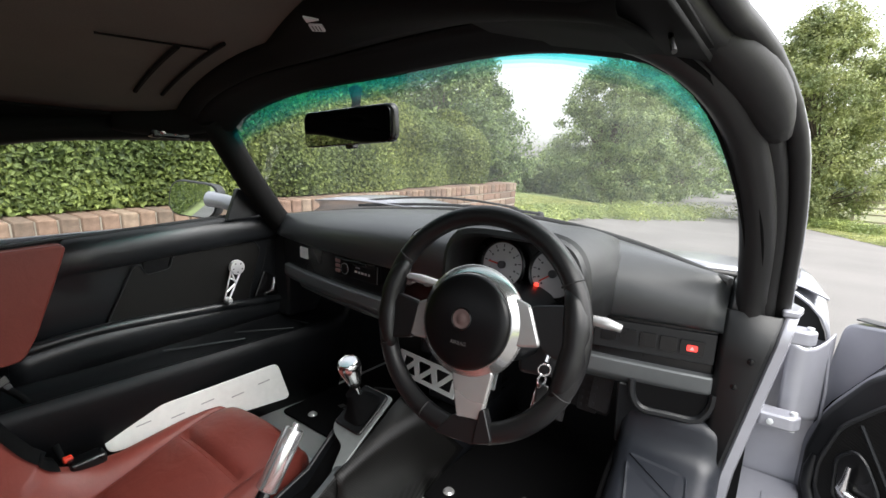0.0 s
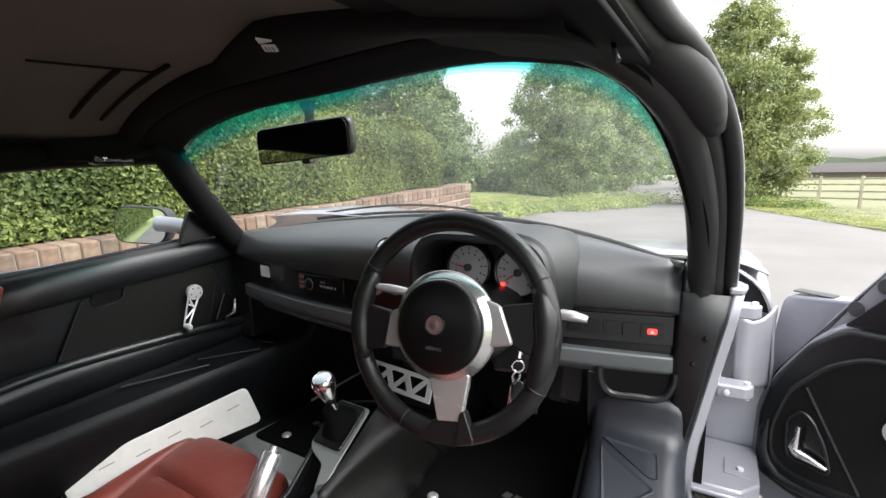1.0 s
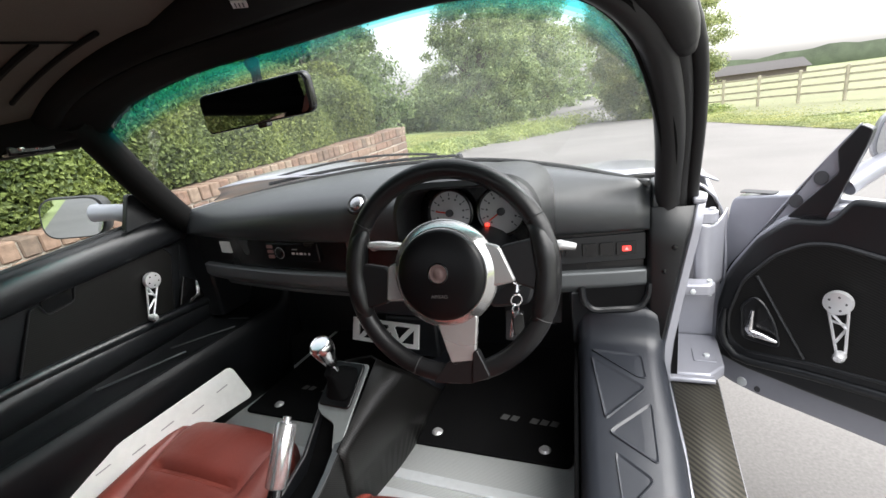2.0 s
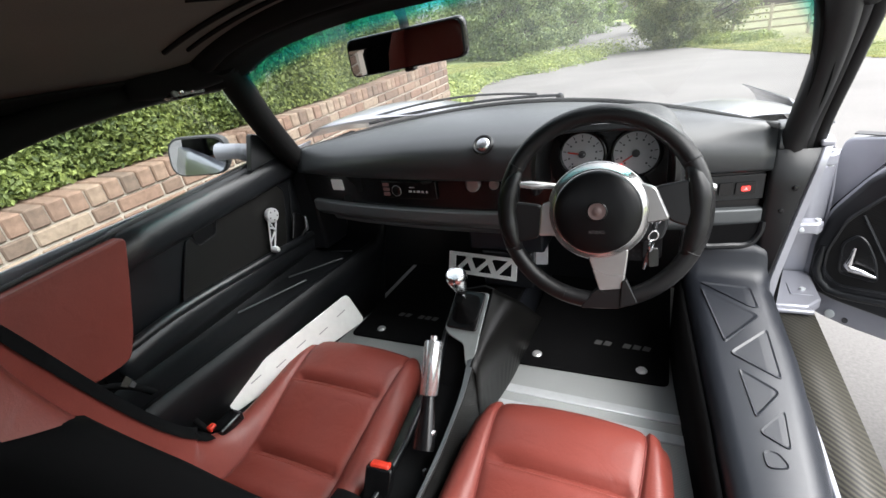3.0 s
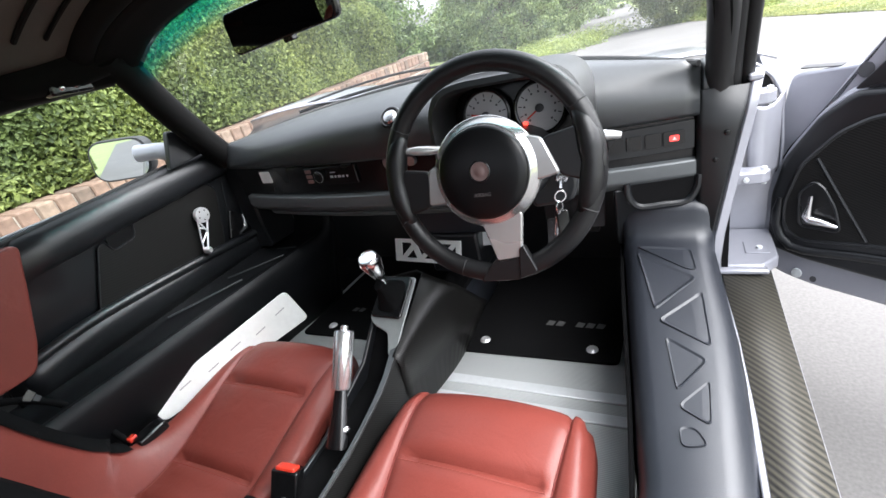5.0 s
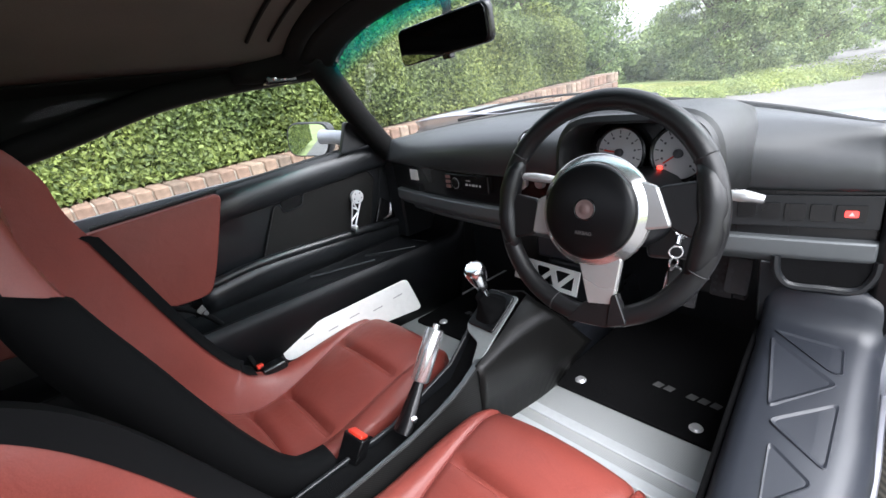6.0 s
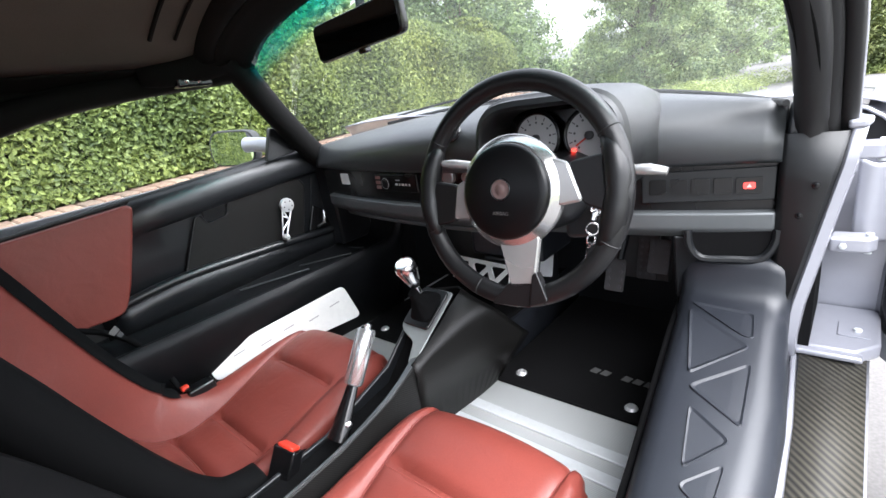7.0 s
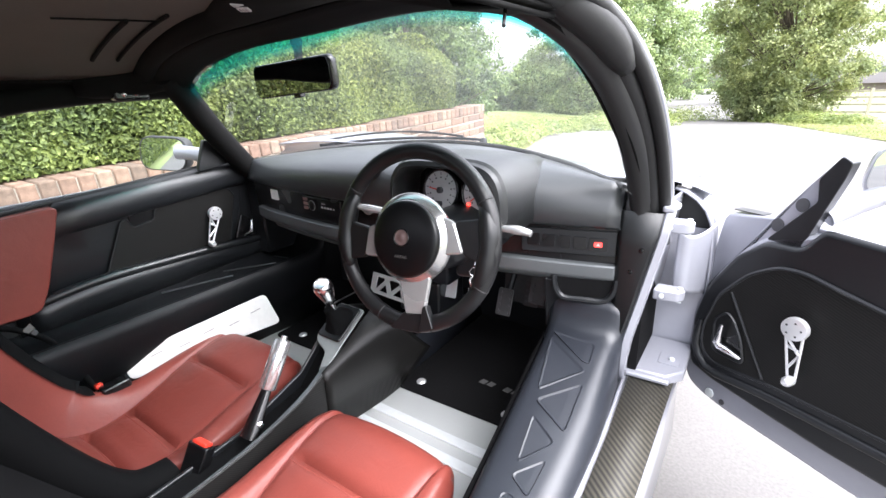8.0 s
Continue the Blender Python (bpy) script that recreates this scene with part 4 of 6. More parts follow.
# thumb grips
for sgn in (-1, 1):
    pts = [WM @ Vector((0.176 * math.cos(a), 0.176 * math.sin(a), 0.004)) for a in (radians(90 - sgn * q) for q in np.linspace(62, 118, 9))]
    part("thumb_grip", Geo().tube(pts, [0.010, 0.016, 0.02, 0.021, 0.019, 0.021, 0.02, 0.016, 0.010], 10), WHEELSKIN, wheel, angle=80)
part("hub_ring", Geo().lathe(WM, [(0.089, -0.010), (0.0940, -0.002), (0.0957, 0.005), (0.0953, 0.0102), (0.0946, 0.0117), (0.0935, 0.0129), (0.0900, 0.0164), (0.0862, 0.0199), (0.0825, 0.0232), (0.0803, 0.0251), (0.0798, 0.0252), (0.06, 0.022)], 72), HUBSILVER, wheel, "satin silver centre ring", angle=60)
hubp = part("horn_pad", Geo().lathe(WM, [(0.0788, 0.022), (0.0788, 0.0290), (0.0770, 0.0325), (0.0730, 0.0350), (0.062, 0.0380), (0.045, 0.0405), (0.002, 0.0425)], 72), PADSKIN, wheel, "round black horn pad", angle=60)
part("badge", Geo().lathe(WM @ Matrix.Translation((0, 0.004, 0.0418)), [(0.0185, 0), (0.0185, 0.0025), (0.0175, 0.003), (0.017, 0.0022), (0.002, 0.0022)], 28), GLOSSBLACK, hubp)
part("badge_emblem", Geo().lathe(WM @ Matrix.Translation((0, 0.004, 0.0442)), [(0.0158, -0.001), (0.0158, 0.0002), (0.0148, 0.0004), (0.014, 0.0001), (0.007, 0.0001), (0.0065, 0.0005), (0.001, 0.0005)], 24), EMBLEM, hubp, "plain round grey emblem")
word = bpy.data.curves.new("pad_word", "FONT")
word.body, word.size, word.align_x, word.extrude = "AIRBAG", 0.0085, "CENTER", 0.0003
carrier = bpy.data.objects.new("pad_word", word)
scene.collection.objects.link(carrier)
word_mesh = bpy.data.meshes.new_from_object(carrier.evaluated_get(bpy.context.evaluated_depsgraph_get()))
bpy.data.objects.remove(carrier)
bpy.data.curves.remove(word)
gw = Geo()
gw.add([WM @ Matrix.Translation((0.0, -0.038, 0.0418)) @ v.co for v in word_mesh.vertices], [tuple(p.vertices) for p in word_mesh.polygons])
bpy.data.meshes.remove(word_mesh)
part("pad_lettering", gw, DIMINK, hubp, "faint grey word AIRBAG")


def spoke(poly, label, turn=0.0):
    part("spoke", Geo().prism(rounded(poly, 0.008), 0.012, WM @ Matrix.Rotation(radians(turn), 4, "Z") @ Matrix.Translation((0, 0, 0.004))), SILVER, wheel, label, bevel=0.004)


spoke([(-0.113, -0.05), (-0.107, 0.013), (-0.075, 0.028), (-0.055, 0.03), (-0.055, -0.048)], "satin silver spoke")
spoke([(0.127, -0.014), (0.101, 0.046), (0.066, 0.056), (0.055, -0.02), (0.09, -0.022)], "satin silver spoke")
spoke([(0.008, -0.163), (0.05, -0.152), (0.058, -0.07), (-0.022, -0.07)], "satin silver lower spoke")
for poly in ([(-0.178, -0.07), (-0.178, 0.022), (-0.104, 0.012), (-0.11, -0.054)], [(0.178, -0.035), (0.124, -0.018), (0.098, 0.046), (0.178, 0.062)]):
    part("spoke_root", Geo().prism(rounded(poly, 0.012), 0.016, WM @ Matrix.Translation((0, 0, -0.004))), WHEELSKIN, wheel, "black moulded spoke root", bevel=0.006)
part("thumb_rest", Geo().tube([WM @ Vector(p) for p in ((-0.157, 0.088, -0.001), (-0.157, 0.074, 0.0), (-0.161, 0.058, 0.0), (-0.170, 0.040, -0.001))], [0.005, 0.011, 0.012, 0.008], 10), WHEELSKIN, wheel, angle=80)
part("spoke_clip", Geo().prism(rounded([(0.044, -0.19), (0.077, -0.177), (0.055, -0.13), (0.047, -0.135)], 0.006), 0.018, WM @ Matrix.Translation((0, 0, 0.002))), WHEELSKIN, wheel, bevel=0.004)
part("spoke_sleeve", Geo().prism(rounded([(-0.03, -0.195), (0.046, -0.192), (0.05, -0.148), (0.0, -0.155)], 0.006), 0.02, WM @ Matrix.Translation((0, 0, -0.004))), WHEELSKIN, wheel, bevel=0.006)

col = thing("steering_column", (0.37, 0.12, 0.70), "black steering column shroud with two silver stalks", "steering column")
part("shroud", Geo().loft([[Vector((0.365 + w * math.cos(a), y, 0.735 + dz + h * math.sin(a))) for a in (2 * math.pi * k / 20 for k in range(20))] for y, w, h, dz in ((0.02, 0.05, 0.045, 0.02), (0.05, 0.075, 0.06, 0.01), (0.16, 0.085, 0.07, 0.0), (0.28, 0.08, 0.075, 0.0), (0.40, 0.08, 0.075, 0))], True, True), BLACK, col, angle=60)
lobe = facing((0.437, 0.165, 0.705), (0.2, -1, 0.12))
part("lock_cowl", Geo().prism(rounded([(-0.05, 0.03), (0.012, 0.034), (0.036, 0.022), (0.040, -0.015), (0.028, -0.048), (-0.05, -0.052)], 0.014), 0.062, lobe), BLACK, col, "black lobe of the column shroud", bevel=0.008, segments=3)
part("ignition_lock", Geo().lathe(facing((0.461, 0.097, 0.719), (0.2, -1, 0.12)), [(0.012, -0.012), (0.012, 0.004), (0.009, 0.007), (0.007, 0.003), (0.002, 0.003)], 20), CHROME, col, "chrome ignition lock")
for pts, rr in (([(0.44, 0.12, 0.775), (0.50, 0.125, 0.780), (0.54, 0.13, 0.779), (0.565, 0.133, 0.775)], [0.006, 0.0065, 0.014, 0.009]),
                ([(0.31, 0.06, 0.80), (0.265, 0.03, 0.812), (0.225, 0.01, 0.820), (0.20, 0.0, 0.824)], [0.006, 0.008, 0.012, 0.007])):
    part("stalk", Geo().tube(smooth_path(pts, 10), [np.interp(k / 9, (0, 0.33, 0.75, 1), rr) for k in range(10)], 12, 0.75), SILVER, col, "satin silver stalk", angle=80)
part("pedal_box", Geo().box((0.28, 0.575, 0.37), (0.44, 0.60, 0.50)), DARKALLOY, shell, "dark grey alloy pedal box", bevel=0.004)
fr_ = part("foot_rest", plate(0.052, 0.12, 0.006, facing((0.40, 0.535, 0.455), (0, -1, 0.25)), 0.006), DARKALLOY, shell, "drilled alloy foot rest", bevel=0.001)
for i in range(3):
    for j in range(6):
        part("drilled_hole", Geo().lathe(facing((0.40, 0.535, 0.455), (0, -1, 0.25)) @ Matrix.Translation((-0.016 + 0.016 * i, -0.045 + 0.018 * j, 0.0062)), [(0.0042, 0), (0.004, 0.0006), (0.001, 0.0006)], 8), INK, fr_)
keys = thing("key_ring", (0.461, 0.085, 0.69), "chrome ring of keys hanging in the ignition", "keys")
part("key_blade", Geo().tube([(0.461, 0.098, 0.718), (0.461, 0.084, 0.714), (0.4605, 0.080, 0.703)], 0.005, 8), CHROME, keys)
part("ring", Geo().ring(facing((0.459, 0.078, 0.688), (0.6, -1, 0)), 0.0105, 0.0017, 24, 6), CHROME, keys)
part("chain", Geo().ring(facing((0.456, 0.077, 0.668), (1, -0.5, 0)), 0.009, 0.002, 18, 6), CHROME, keys)
part("fob", plate(0.022, 0.042, 0.008, facing((0.459, 0.076, 0.640), (0.4, -1, 0.2)), 0.006), GLOSSBLACK, keys, bevel=0.002)
part("key", Geo().tube([(0.456, 0.073, 0.664), (0.450, 0.072, 0.645), (0.444, 0.072, 0.612)], [0.005, 0.004, 0.003], 8), CHROME, keys)

# ---- centre console ----
con = thing("centre_console", (0.02, -0.1, 0.17), "narrow centre console with silver plate and carbon side panel", "console")
XS = lambda x: Matrix(((0, 0, 1, x), (1, 0, 0, 0), (0, 1, 0, 0), (0, 0, 0, 1)))
prof = [(-1.0, 0.172), (-1.0, 0.285), (-0.5, 0.29), (-0.28, 0.305), (-0.14, 0.335), (-0.04, 0.375), (0.03, 0.172)]
part("carbon_side", Geo().prism(prof, 0.012, XS(0.062)), CARBON, con, "black carbon-weave side panel", bevel=0.003)
# the knee guard flares out from the gear plate to the footwell
top_edge = smooth_path([(0.068, -0.06, 0.372), (0.066, 0.03, 0.408), (0.068, 0.11, 0.455), (0.066, 0.15, 0.47)], 14)
tip_edge = smooth_path([(0.074, -0.06, 0.30), (0.085, 0.06, 0.32), (0.122, 0.19, 0.328), (0.155, 0.300, 0.290)], 14)
low_edge = smooth_path([(0.074, -0.06, 0.18), (0.09, 0.04, 0.18), (0.102, 0.12, 0.182), (0.106, 0.19, 0.183)], 14)
part("knee_guard", Geo().loft([[a_, a_.lerp(b_, 0.5) + Vector((0.008, 0, 0.008)), b_, c_] for a_, b_, c_ in zip(top_edge, tip_edge, low_edge)]), KNEEBLACK, con, "glossy black flared knee guard", solid=0.006, angle=60)
part("knee_guard_front", Geo().loft([[top_edge[-1], tip_edge[-1], low_edge[-1]], [Vector((0.03, 0.18, 0.46)), Vector((0.05, 0.32, 0.30)), Vector((0.05, 0.30, 0.18))], [Vector((-0.04, 0.16, 0.45)), Vector((-0.05, 0.28, 0.30)), Vector((-0.05, 0.26, 0.18))]]), KNEEBLACK, con, solid=0.006)
part("inner_side", Geo().prism([(-1.0, 0.172), (-1.0, 0.26), (-0.5, 0.26), (-0.25, 0.27), (-0.05, 0.33), (0.03, 0.395), (0.13, 0.45), (0.2, 0.42), (0.28, 0.28), (0.26, 0.172)], 0.010, XS(-0.045)), BLACK, con, bevel=0.003)
part("tunnel", Geo().prism([(-1.0, 0.172), (-1.0, 0.25), (-0.3, 0.255), (-0.06, 0.29), (0.03, 0.375), (0.13, 0.435), (0.24, 0.30), (0.78, 0.28), (0.78, 0.172)], 0.095, XS(-0.036)), CARPET, con, bevel=0.004)
gm = facing((0.016, 0.066, 0.438), (0.02, -0.62, 1), (0, 1, 0))
part("gear_plate", Geo().prism(rounded([(-0.047, 0.066), (0.050, 0.066), (0.052, -0.055), (0.054, -0.10), (0.056, -0.14), (0.036, -0.14), (0.016, -0.085), (-0.030, -0.068), (-0.047, -0.052)], 0.010), 0.006, gm), PLATEGREY, con, "satin grey gear plate", bevel=0.002)
part("gaiter_frame", Geo().prism(rounded([(-0.043, -0.050), (0.043, -0.050), (0.043, 0.062), (-0.043, 0.062)], 0.012), 0.008, gm @ Matrix.Translation((0, 0, 0.006))), GLOSSBLACK, con, "black gaiter frame", bevel=0.003)
spine = smooth_path([(0.058, -0.025, 0.383), (0.066, -0.10, 0.350), (0.068, -0.20, 0.322), (0.068, -0.32, 0.303), (0.068, -0.55, 0.292), (0.068, -0.98, 0.287)], 24)
part("spine", Geo().loft([[p + Vector((-w, 0, -0.006)), p + Vector((-w * 0.8, 0, 0.001)), p + Vector((w * 0.8, 0, 0.002)), p + Vector((w, 0, -0.006))] for p, w in zip(spine, np.interp(range(24), (0, 3, 8, 23), (0.010, 0.005, 0.003, 0.002)))]), GREYPAINT, con, "thin satin grey edge of the console", solid=0.002, angle=60)
part("tunnel_side", Geo().loft([[Vector((0.045, y, 0.287)), Vector((0.064, y, 0.276)), Vector((0.082, y, 0.176))] for y in (0.12, 0.45, 0.76)]), SILLGREY, con, "slate grey side of the tunnel", solid=0.004)
gear = thing("gear_lever", (0.02, 0.05, 0.45), "polished alloy gear lever in a black leather gaiter", "gear lever")
sk = gm @ Matrix.Translation((0, 0.008, 0.014))
part("gaiter", Geo().loft([[sk @ Vector((r * math.copysign(abs(math.cos(a)) ** 0.6, math.cos(a)) * 0.9, r * 1.15 * math.copysign(abs(math.sin(a)) ** 0.6, math.sin(a)), h)) + Vector((0.006 * math.sin(5 * a + i), 0, 0)) * (0.4 if 0 < i < 4 else 0) for a in (2 * math.pi * k / 28 for k in range(28))] for i, (r, h) in enumerate(((0.038, 0), (0.034, 0.008), (0.026, 0.018), (0.022, 0.028), (0.016, 0.040), (0.013, 0.052), (0.0125, 0.064), (0.009, 0.066)))], True, True), SHELLCLOTH, gear, "black leather gaiter", angle=50)
kt, kb = Vector((0.024, 0.014, 0.592)), Vector((0.020, 0.058, 0.475))
ax = (kt - kb).normalized()
part("lever", Geo().tube([kb - ax * 0.02, kt - ax * 0.05], 0.0085, 12), CHROME, gear)
part("gear_knob", Geo().lathe(facing(kt - ax * 0.075, ax, (0, 1, 0)), [(0.010, 0), (0.014, 0.004), (0.0195, 0.026), (0.0255, 0.05), (0.0265, 0.060), (0.0255, 0.069), (0.022, 0.075), (0.020, 0.076), (0.0195, 0.074), (0.001, 0.075)], 28), CHROME, gear, "polished alloy gear knob", angle=60)

brake = thing("handbrake", (0.02, -0.24, 0.30), "handbrake lever with brushed alloy grip and black shank", "handbrake")
h0, h1, h2 = Vector((0.022, -0.26, 0.29)), Vector((0.014, -0.187, 0.382)), Vector((0.010, -0.113, 0.486))
part("grip", Geo().lathe(facing(h1, h2 - h1, (0, 1, 0)), [(0.019, 0), (0.0215, 0.003), (0.0215, 0.118), (0.019, 0.123), (0.008, 0.124), (0.008, 0.134), (0.001, 0.135)], 24), BRUSHED, brake, "brushed alloy grip", angle=50)
part("shank", Geo().tube([h0, h0.lerp(h1, 0.5), h1], [0.026, 0.020, 0.014], 12, 0.7), GLOSSBLACK, brake)
for q in (Vector((0.036, -0.235, 0.318)), Vector((0.04, -0.30, 0.27))):
    part("pivot_bolt", Geo().lathe(facing(q, (1, -0.3, 0.3)), [(0.009, 0), (0.009, 0.006), (0.004, 0.008)], 6), CHROME, brake)
for q, tilt in ((Vector((-0.044, -0.345, 0.288)), -0.2), (Vector((0.10, -0.50, 0.29)), 0.1)):
    bk = thing("belt_buckle", q, "black seat belt buckle with a red release button", "seat belt", "belt buckles")
    m = facing(q, (0.45 + tilt, -1, 0.55), (0.05, 0.45, 1)) @ Matrix.Diagonal((1.35, 1.35, 1.35, 1))
    part("buckle_case", Geo().box((-0.022, -0.065, -0.012), (0.022, 0.012, 0.010), m), GLOSSBLACK, bk, bevel=0.004)
    part("release_button", Geo().box((-0.016, 0.004, -0.009), (0.016, 0.017, 0.008), m), REDPLASTIC, bk, "red release button", bevel=0.003)
    part("stalk_strap", Geo().tube([m @ Vector((0, -0.06, 0)), m @ Vector((0.01, -0.12, -0.03)), (0.03, q.y - 0.1, 0.19)], 0.012, 8), RUBBER, bk)

# ---- seats ----
def build_seat(at, hl, hr, cl, cr, lean=0.0):
    """A one-piece bucket: cushion and back with bolsters, red facing on a black shell."""
    seat = thing("bucket_seat", at, "oxblood red leather bucket seat with black outer shell", "seat", "seats")
    ox, oy, oz = at
    # side line: y, z, half width of the flat, bolster height, bolster width
    line = [(0.035, -0.12, 0.15, 0.0, 0.03), (0.042, -0.06, 0.155, 0.0, 0.03), (0.034, -0.022, 0.158, 0.0, 0.032), (0.012, 0.0, 0.16, 0.002, 0.034), (-0.03, 0.008, 0.162, 0.002, 0.042), (-0.10, -0.002, 0.158, 0.006, 0.052), (-0.18, -0.024, 0.152, 0.014, 0.062),
            (-0.26, -0.052, 0.147, 0.026, 0.070), (-0.34, -0.076, 0.143, 0.044, 0.077), (-0.42, -0.088, 0.148, 0.10, 0.072), (-0.485, -0.07, 0.155, 0.112, 0.065), (-0.535, -0.01, 0.16, 0.107, 0.062), (-0.59, 0.10, 0.164, 0.102, 0.06), (-0.655, 0.24, 0.166, 0.109, 0.06),
            (-0.712, 0.38, 0.160, 0.112, 0.054), (-0.738, 0.48, 0.148, 0.100, 0.047), (-0.745, 0.56, 0.138, 0.080, 0.042), (-0.745, 0.635, 0.128, 0.074, 0.04), (-0.748, 0.69, 0.112, 0.04, 0.03), (-0.79, 0.715, 0.10, 0.0, 0.01)]
    q = np.array([[*l] for l in line])
    q[13:, 0] -= lean * np.array([0.1, 0.25, 0.5, 0.75, 1.0, 1.1, 1.1])
    q[13:, 1] -= lean * np.array([0.1, 0.3, 0.6, 0.9, 1.2, 1.3, 1.3])
    s = np.linspace(0, len(line) - 1, 120)
    q = np.stack([np.interp(s, range(len(line)), q[:, k]) for k in range(5)], 1)
    ker = np.array([1, 2, 3, 2, 1]) / 9
    for k in range(5):
        for _ in range(2):
            q[2:-2, k] = np.convolve(q[:, k], ker, "valid")
    crease = (34, 50, 59, 71, 80, 89, 98)
    rows, shell_rows = [], []
    for i in range(len(q)):
        y, z, w, h, bw = (float(v) for v in q[i])
        a, b = q[max(i - 2, 0)], q[min(i + 2, len(q) - 1)]
        t = Vector((0, b[0] - a[0], b[1] - a[1])).normalized()
        nrm = Vector((0, t.z, -t.y))
        p = Vector((ox, oy + y, oz + z))
        X = Vector((1, 0, 0))
        dent = sum((0.017 if c < 60 else 0.020) * math.exp(-(((i - c) / (0.85 if c < 60 else 1.6)) ** 2)) for c in crease)

        def half(f):
            hh = h * f
            sag = 0.030 * max(0.0, 1 - h / 0.045) if y > -0.36 else 0.0
            out = [(w + bw + 0.006, hh * 0.35 - 0.03 - sag), (w + bw + 0.004, hh * 0.75 - sag), (w + bw - 0.006, hh + 0.002 - 0.8 * sag), (w + bw * 0.72, hh * 1.04 + 0.006 - 0.5 * sag), (w + bw * 0.45, hh * 0.82 + 0.006 - 0.25 * sag), (w + bw * 0.2, hh * 0.42 + 0.004 - 0.1 * sag), (w + 0.006, hh * 0.10 + 0.001), (w, -0.007), (w - 0.010, 0.0)]
            out += [(w * u, 0.012 * (1 - u * u) - dent) for u in (0.85, 0.65, 0.4, 0.15)]
            return out

        fade = 1 - 0.75 * min(1.0, max(0.0, (z - 0.28) / 0.36)) ** 1.5
        fl, fr = (hl * fade, hr) if hl < hr else (hl, hr * fade)
        left, right = half(fl), half(fr)
        full = [(-a_, b_) for a_, b_ in left] + right[::-1]
        rows.append([p + X * a_ + nrm * b_ for a_, b_ in full])
        sl, sr = h * fl, h * fr
        up_ = min(1.0, max(0.0, (z - 0.47) / 0.05))
        k = w + bw - 0.022 * up_
        cle, cre = cl + (0.98 - cl) * up_, cr + (0.98 - cr) * up_
        il, ir = (float(np.interp(c_, (0.2, 0.45, 0.72), (0.42, 0.82, 1.04))) for c_ in (cle, cre))
        drop = 0.05 * up_

        def edge_of(sgn, hs, cx, inn):
            """The fabric sleeve on one side, from the leather outwards; under the head pad it tucks in behind."""
            lip = (0.017 if sgn < 0 else 0.011) * (1 - up_)
            far = 0.022 * (1 - up_) if sgn < 0 else 0.0
            return [(sgn * (w + bw * cx - 0.02 * up_), hs * inn + lip - drop), (sgn * (w + bw * max(cx + 0.08, 0.70) - 0.02 * up_), hs * 1.05 + lip - drop), (sgn * (k + 0.008 + far), hs * 1.03 + 0.008 - drop), (sgn * (k + 0.024 + far), hs * 0.85 - drop), (sgn * (k + 0.026 + far), hs * 0.35 - 0.03 - 0.4 * drop), (sgn * (w + 0.01), -0.06)]

        prof_ = edge_of(-1, sl, cle, il) + [(0, -0.065)] + edge_of(1, sr, cre, ir)[::-1]
        shell_rows.append([p + X * a_ + nrm * b_ for a_, b_ in prof_])
    part("leather_facing", Geo().loft(rows), LEATHER, seat, "oxblood red leather facing", angle=80)
    part("outer_shell", Geo().loft(shell_rows[53:]), SHELLCLOTH, seat, "black fabric outer shell", angle=75)
    part("cushion_base", Geo().loft([[Vector((ox - 0.17, oy + y, oz + z)), Vector((ox + 0.17, oy + y, oz + z))] for y, z in ((0.02, -0.115), (-0.35, -0.13), (-0.5, -0.125))]), CLOTH, seat, solid=0.02)
    n = len(rows[0])
    for i in crease:
        for d in ((1,) if i < 60 else (-2, 2)):
            part("stitching", Geo().tube([rows[i + d][j] + Vector((0, 0, 0.0006)) for j in range(8, n - 8)], 0.0009, 5), STITCH, seat)
    for j in (7, n - 8):
        part("seam", Geo().tube([rows[i][j] + Vector((0, 0, 0.001)) for i in range(22, 104, 2)], 0.0022, 6), PIPING, seat, "piped leather seam")
    return seat


build_seat((-0.315, -0.005, 0.302), 1.0, 0.42, 0.46, 0.45)
build_seat((0.312, -0.105, 0.308), 0.95, 1.0, 0.38, 0.55, 0.12)

part("tunnel_carpet", Geo().box((-0.11, -1.15, 0.168), (0.11, -0.28, 0.235)), CARPET, shell, "black carpeted tunnel between the seats", bevel=0.012)
# strap bits on the passenger seat's side
bel = thing("belt_anchor", (-0.53, -0.34, 0.265), "black belt tongue with an orange tab beside the seat", "seat belt")
part("tongue", Geo().box((-0.545, -0.375, 0.265), (-0.50, -0.30, 0.295)), GLOSSBLACK, bel, bevel=0.006)
part("tab", Geo().box((-0.547, -0.380, 0.288), (-0.530, -0.360, 0.301)), REDPLASTIC, bel, bevel=0.003)

sb = thing("seat_belt", (-0.655, -0.62, 0.80), "black webbing seat belt hanging beside the passenger seat", "seat belt")
webline = smooth_path([(-0.585, -0.66, 0.66), (-0.60, -0.58, 0.58), (-0.622, -0.50, 0.53), (-0.632, -0.455, 0.495), (-0.622, -0.41, 0.44), (-0.585, -0.385, 0.36), (-0.545, -0.37, 0.29)], 24)
part("webbing", Geo().loft([[p + Vector((0.001, -0.012, -0.010)), p + Vector((0.003, -0.006, -0.005)), p + Vector((0.002, 0.0, 0.0))] for p in webline]), SHELLCLOTH, sb, "black woven belt webbing", solid=0.0025, angle=80)
tg = facing((-0.632, -0.452, 0.494), (1, -0.1, 0.2), (0, 0.5, -0.8))
part("belt_tongue", Geo().prism(rounded([(-0.014, -0.010), (0.014, -0.010), (0.011, 0.010), (-0.011, 0.010)], 0.004), 0.006, tg), GLOSSBLACK, sb, bevel=0.002)
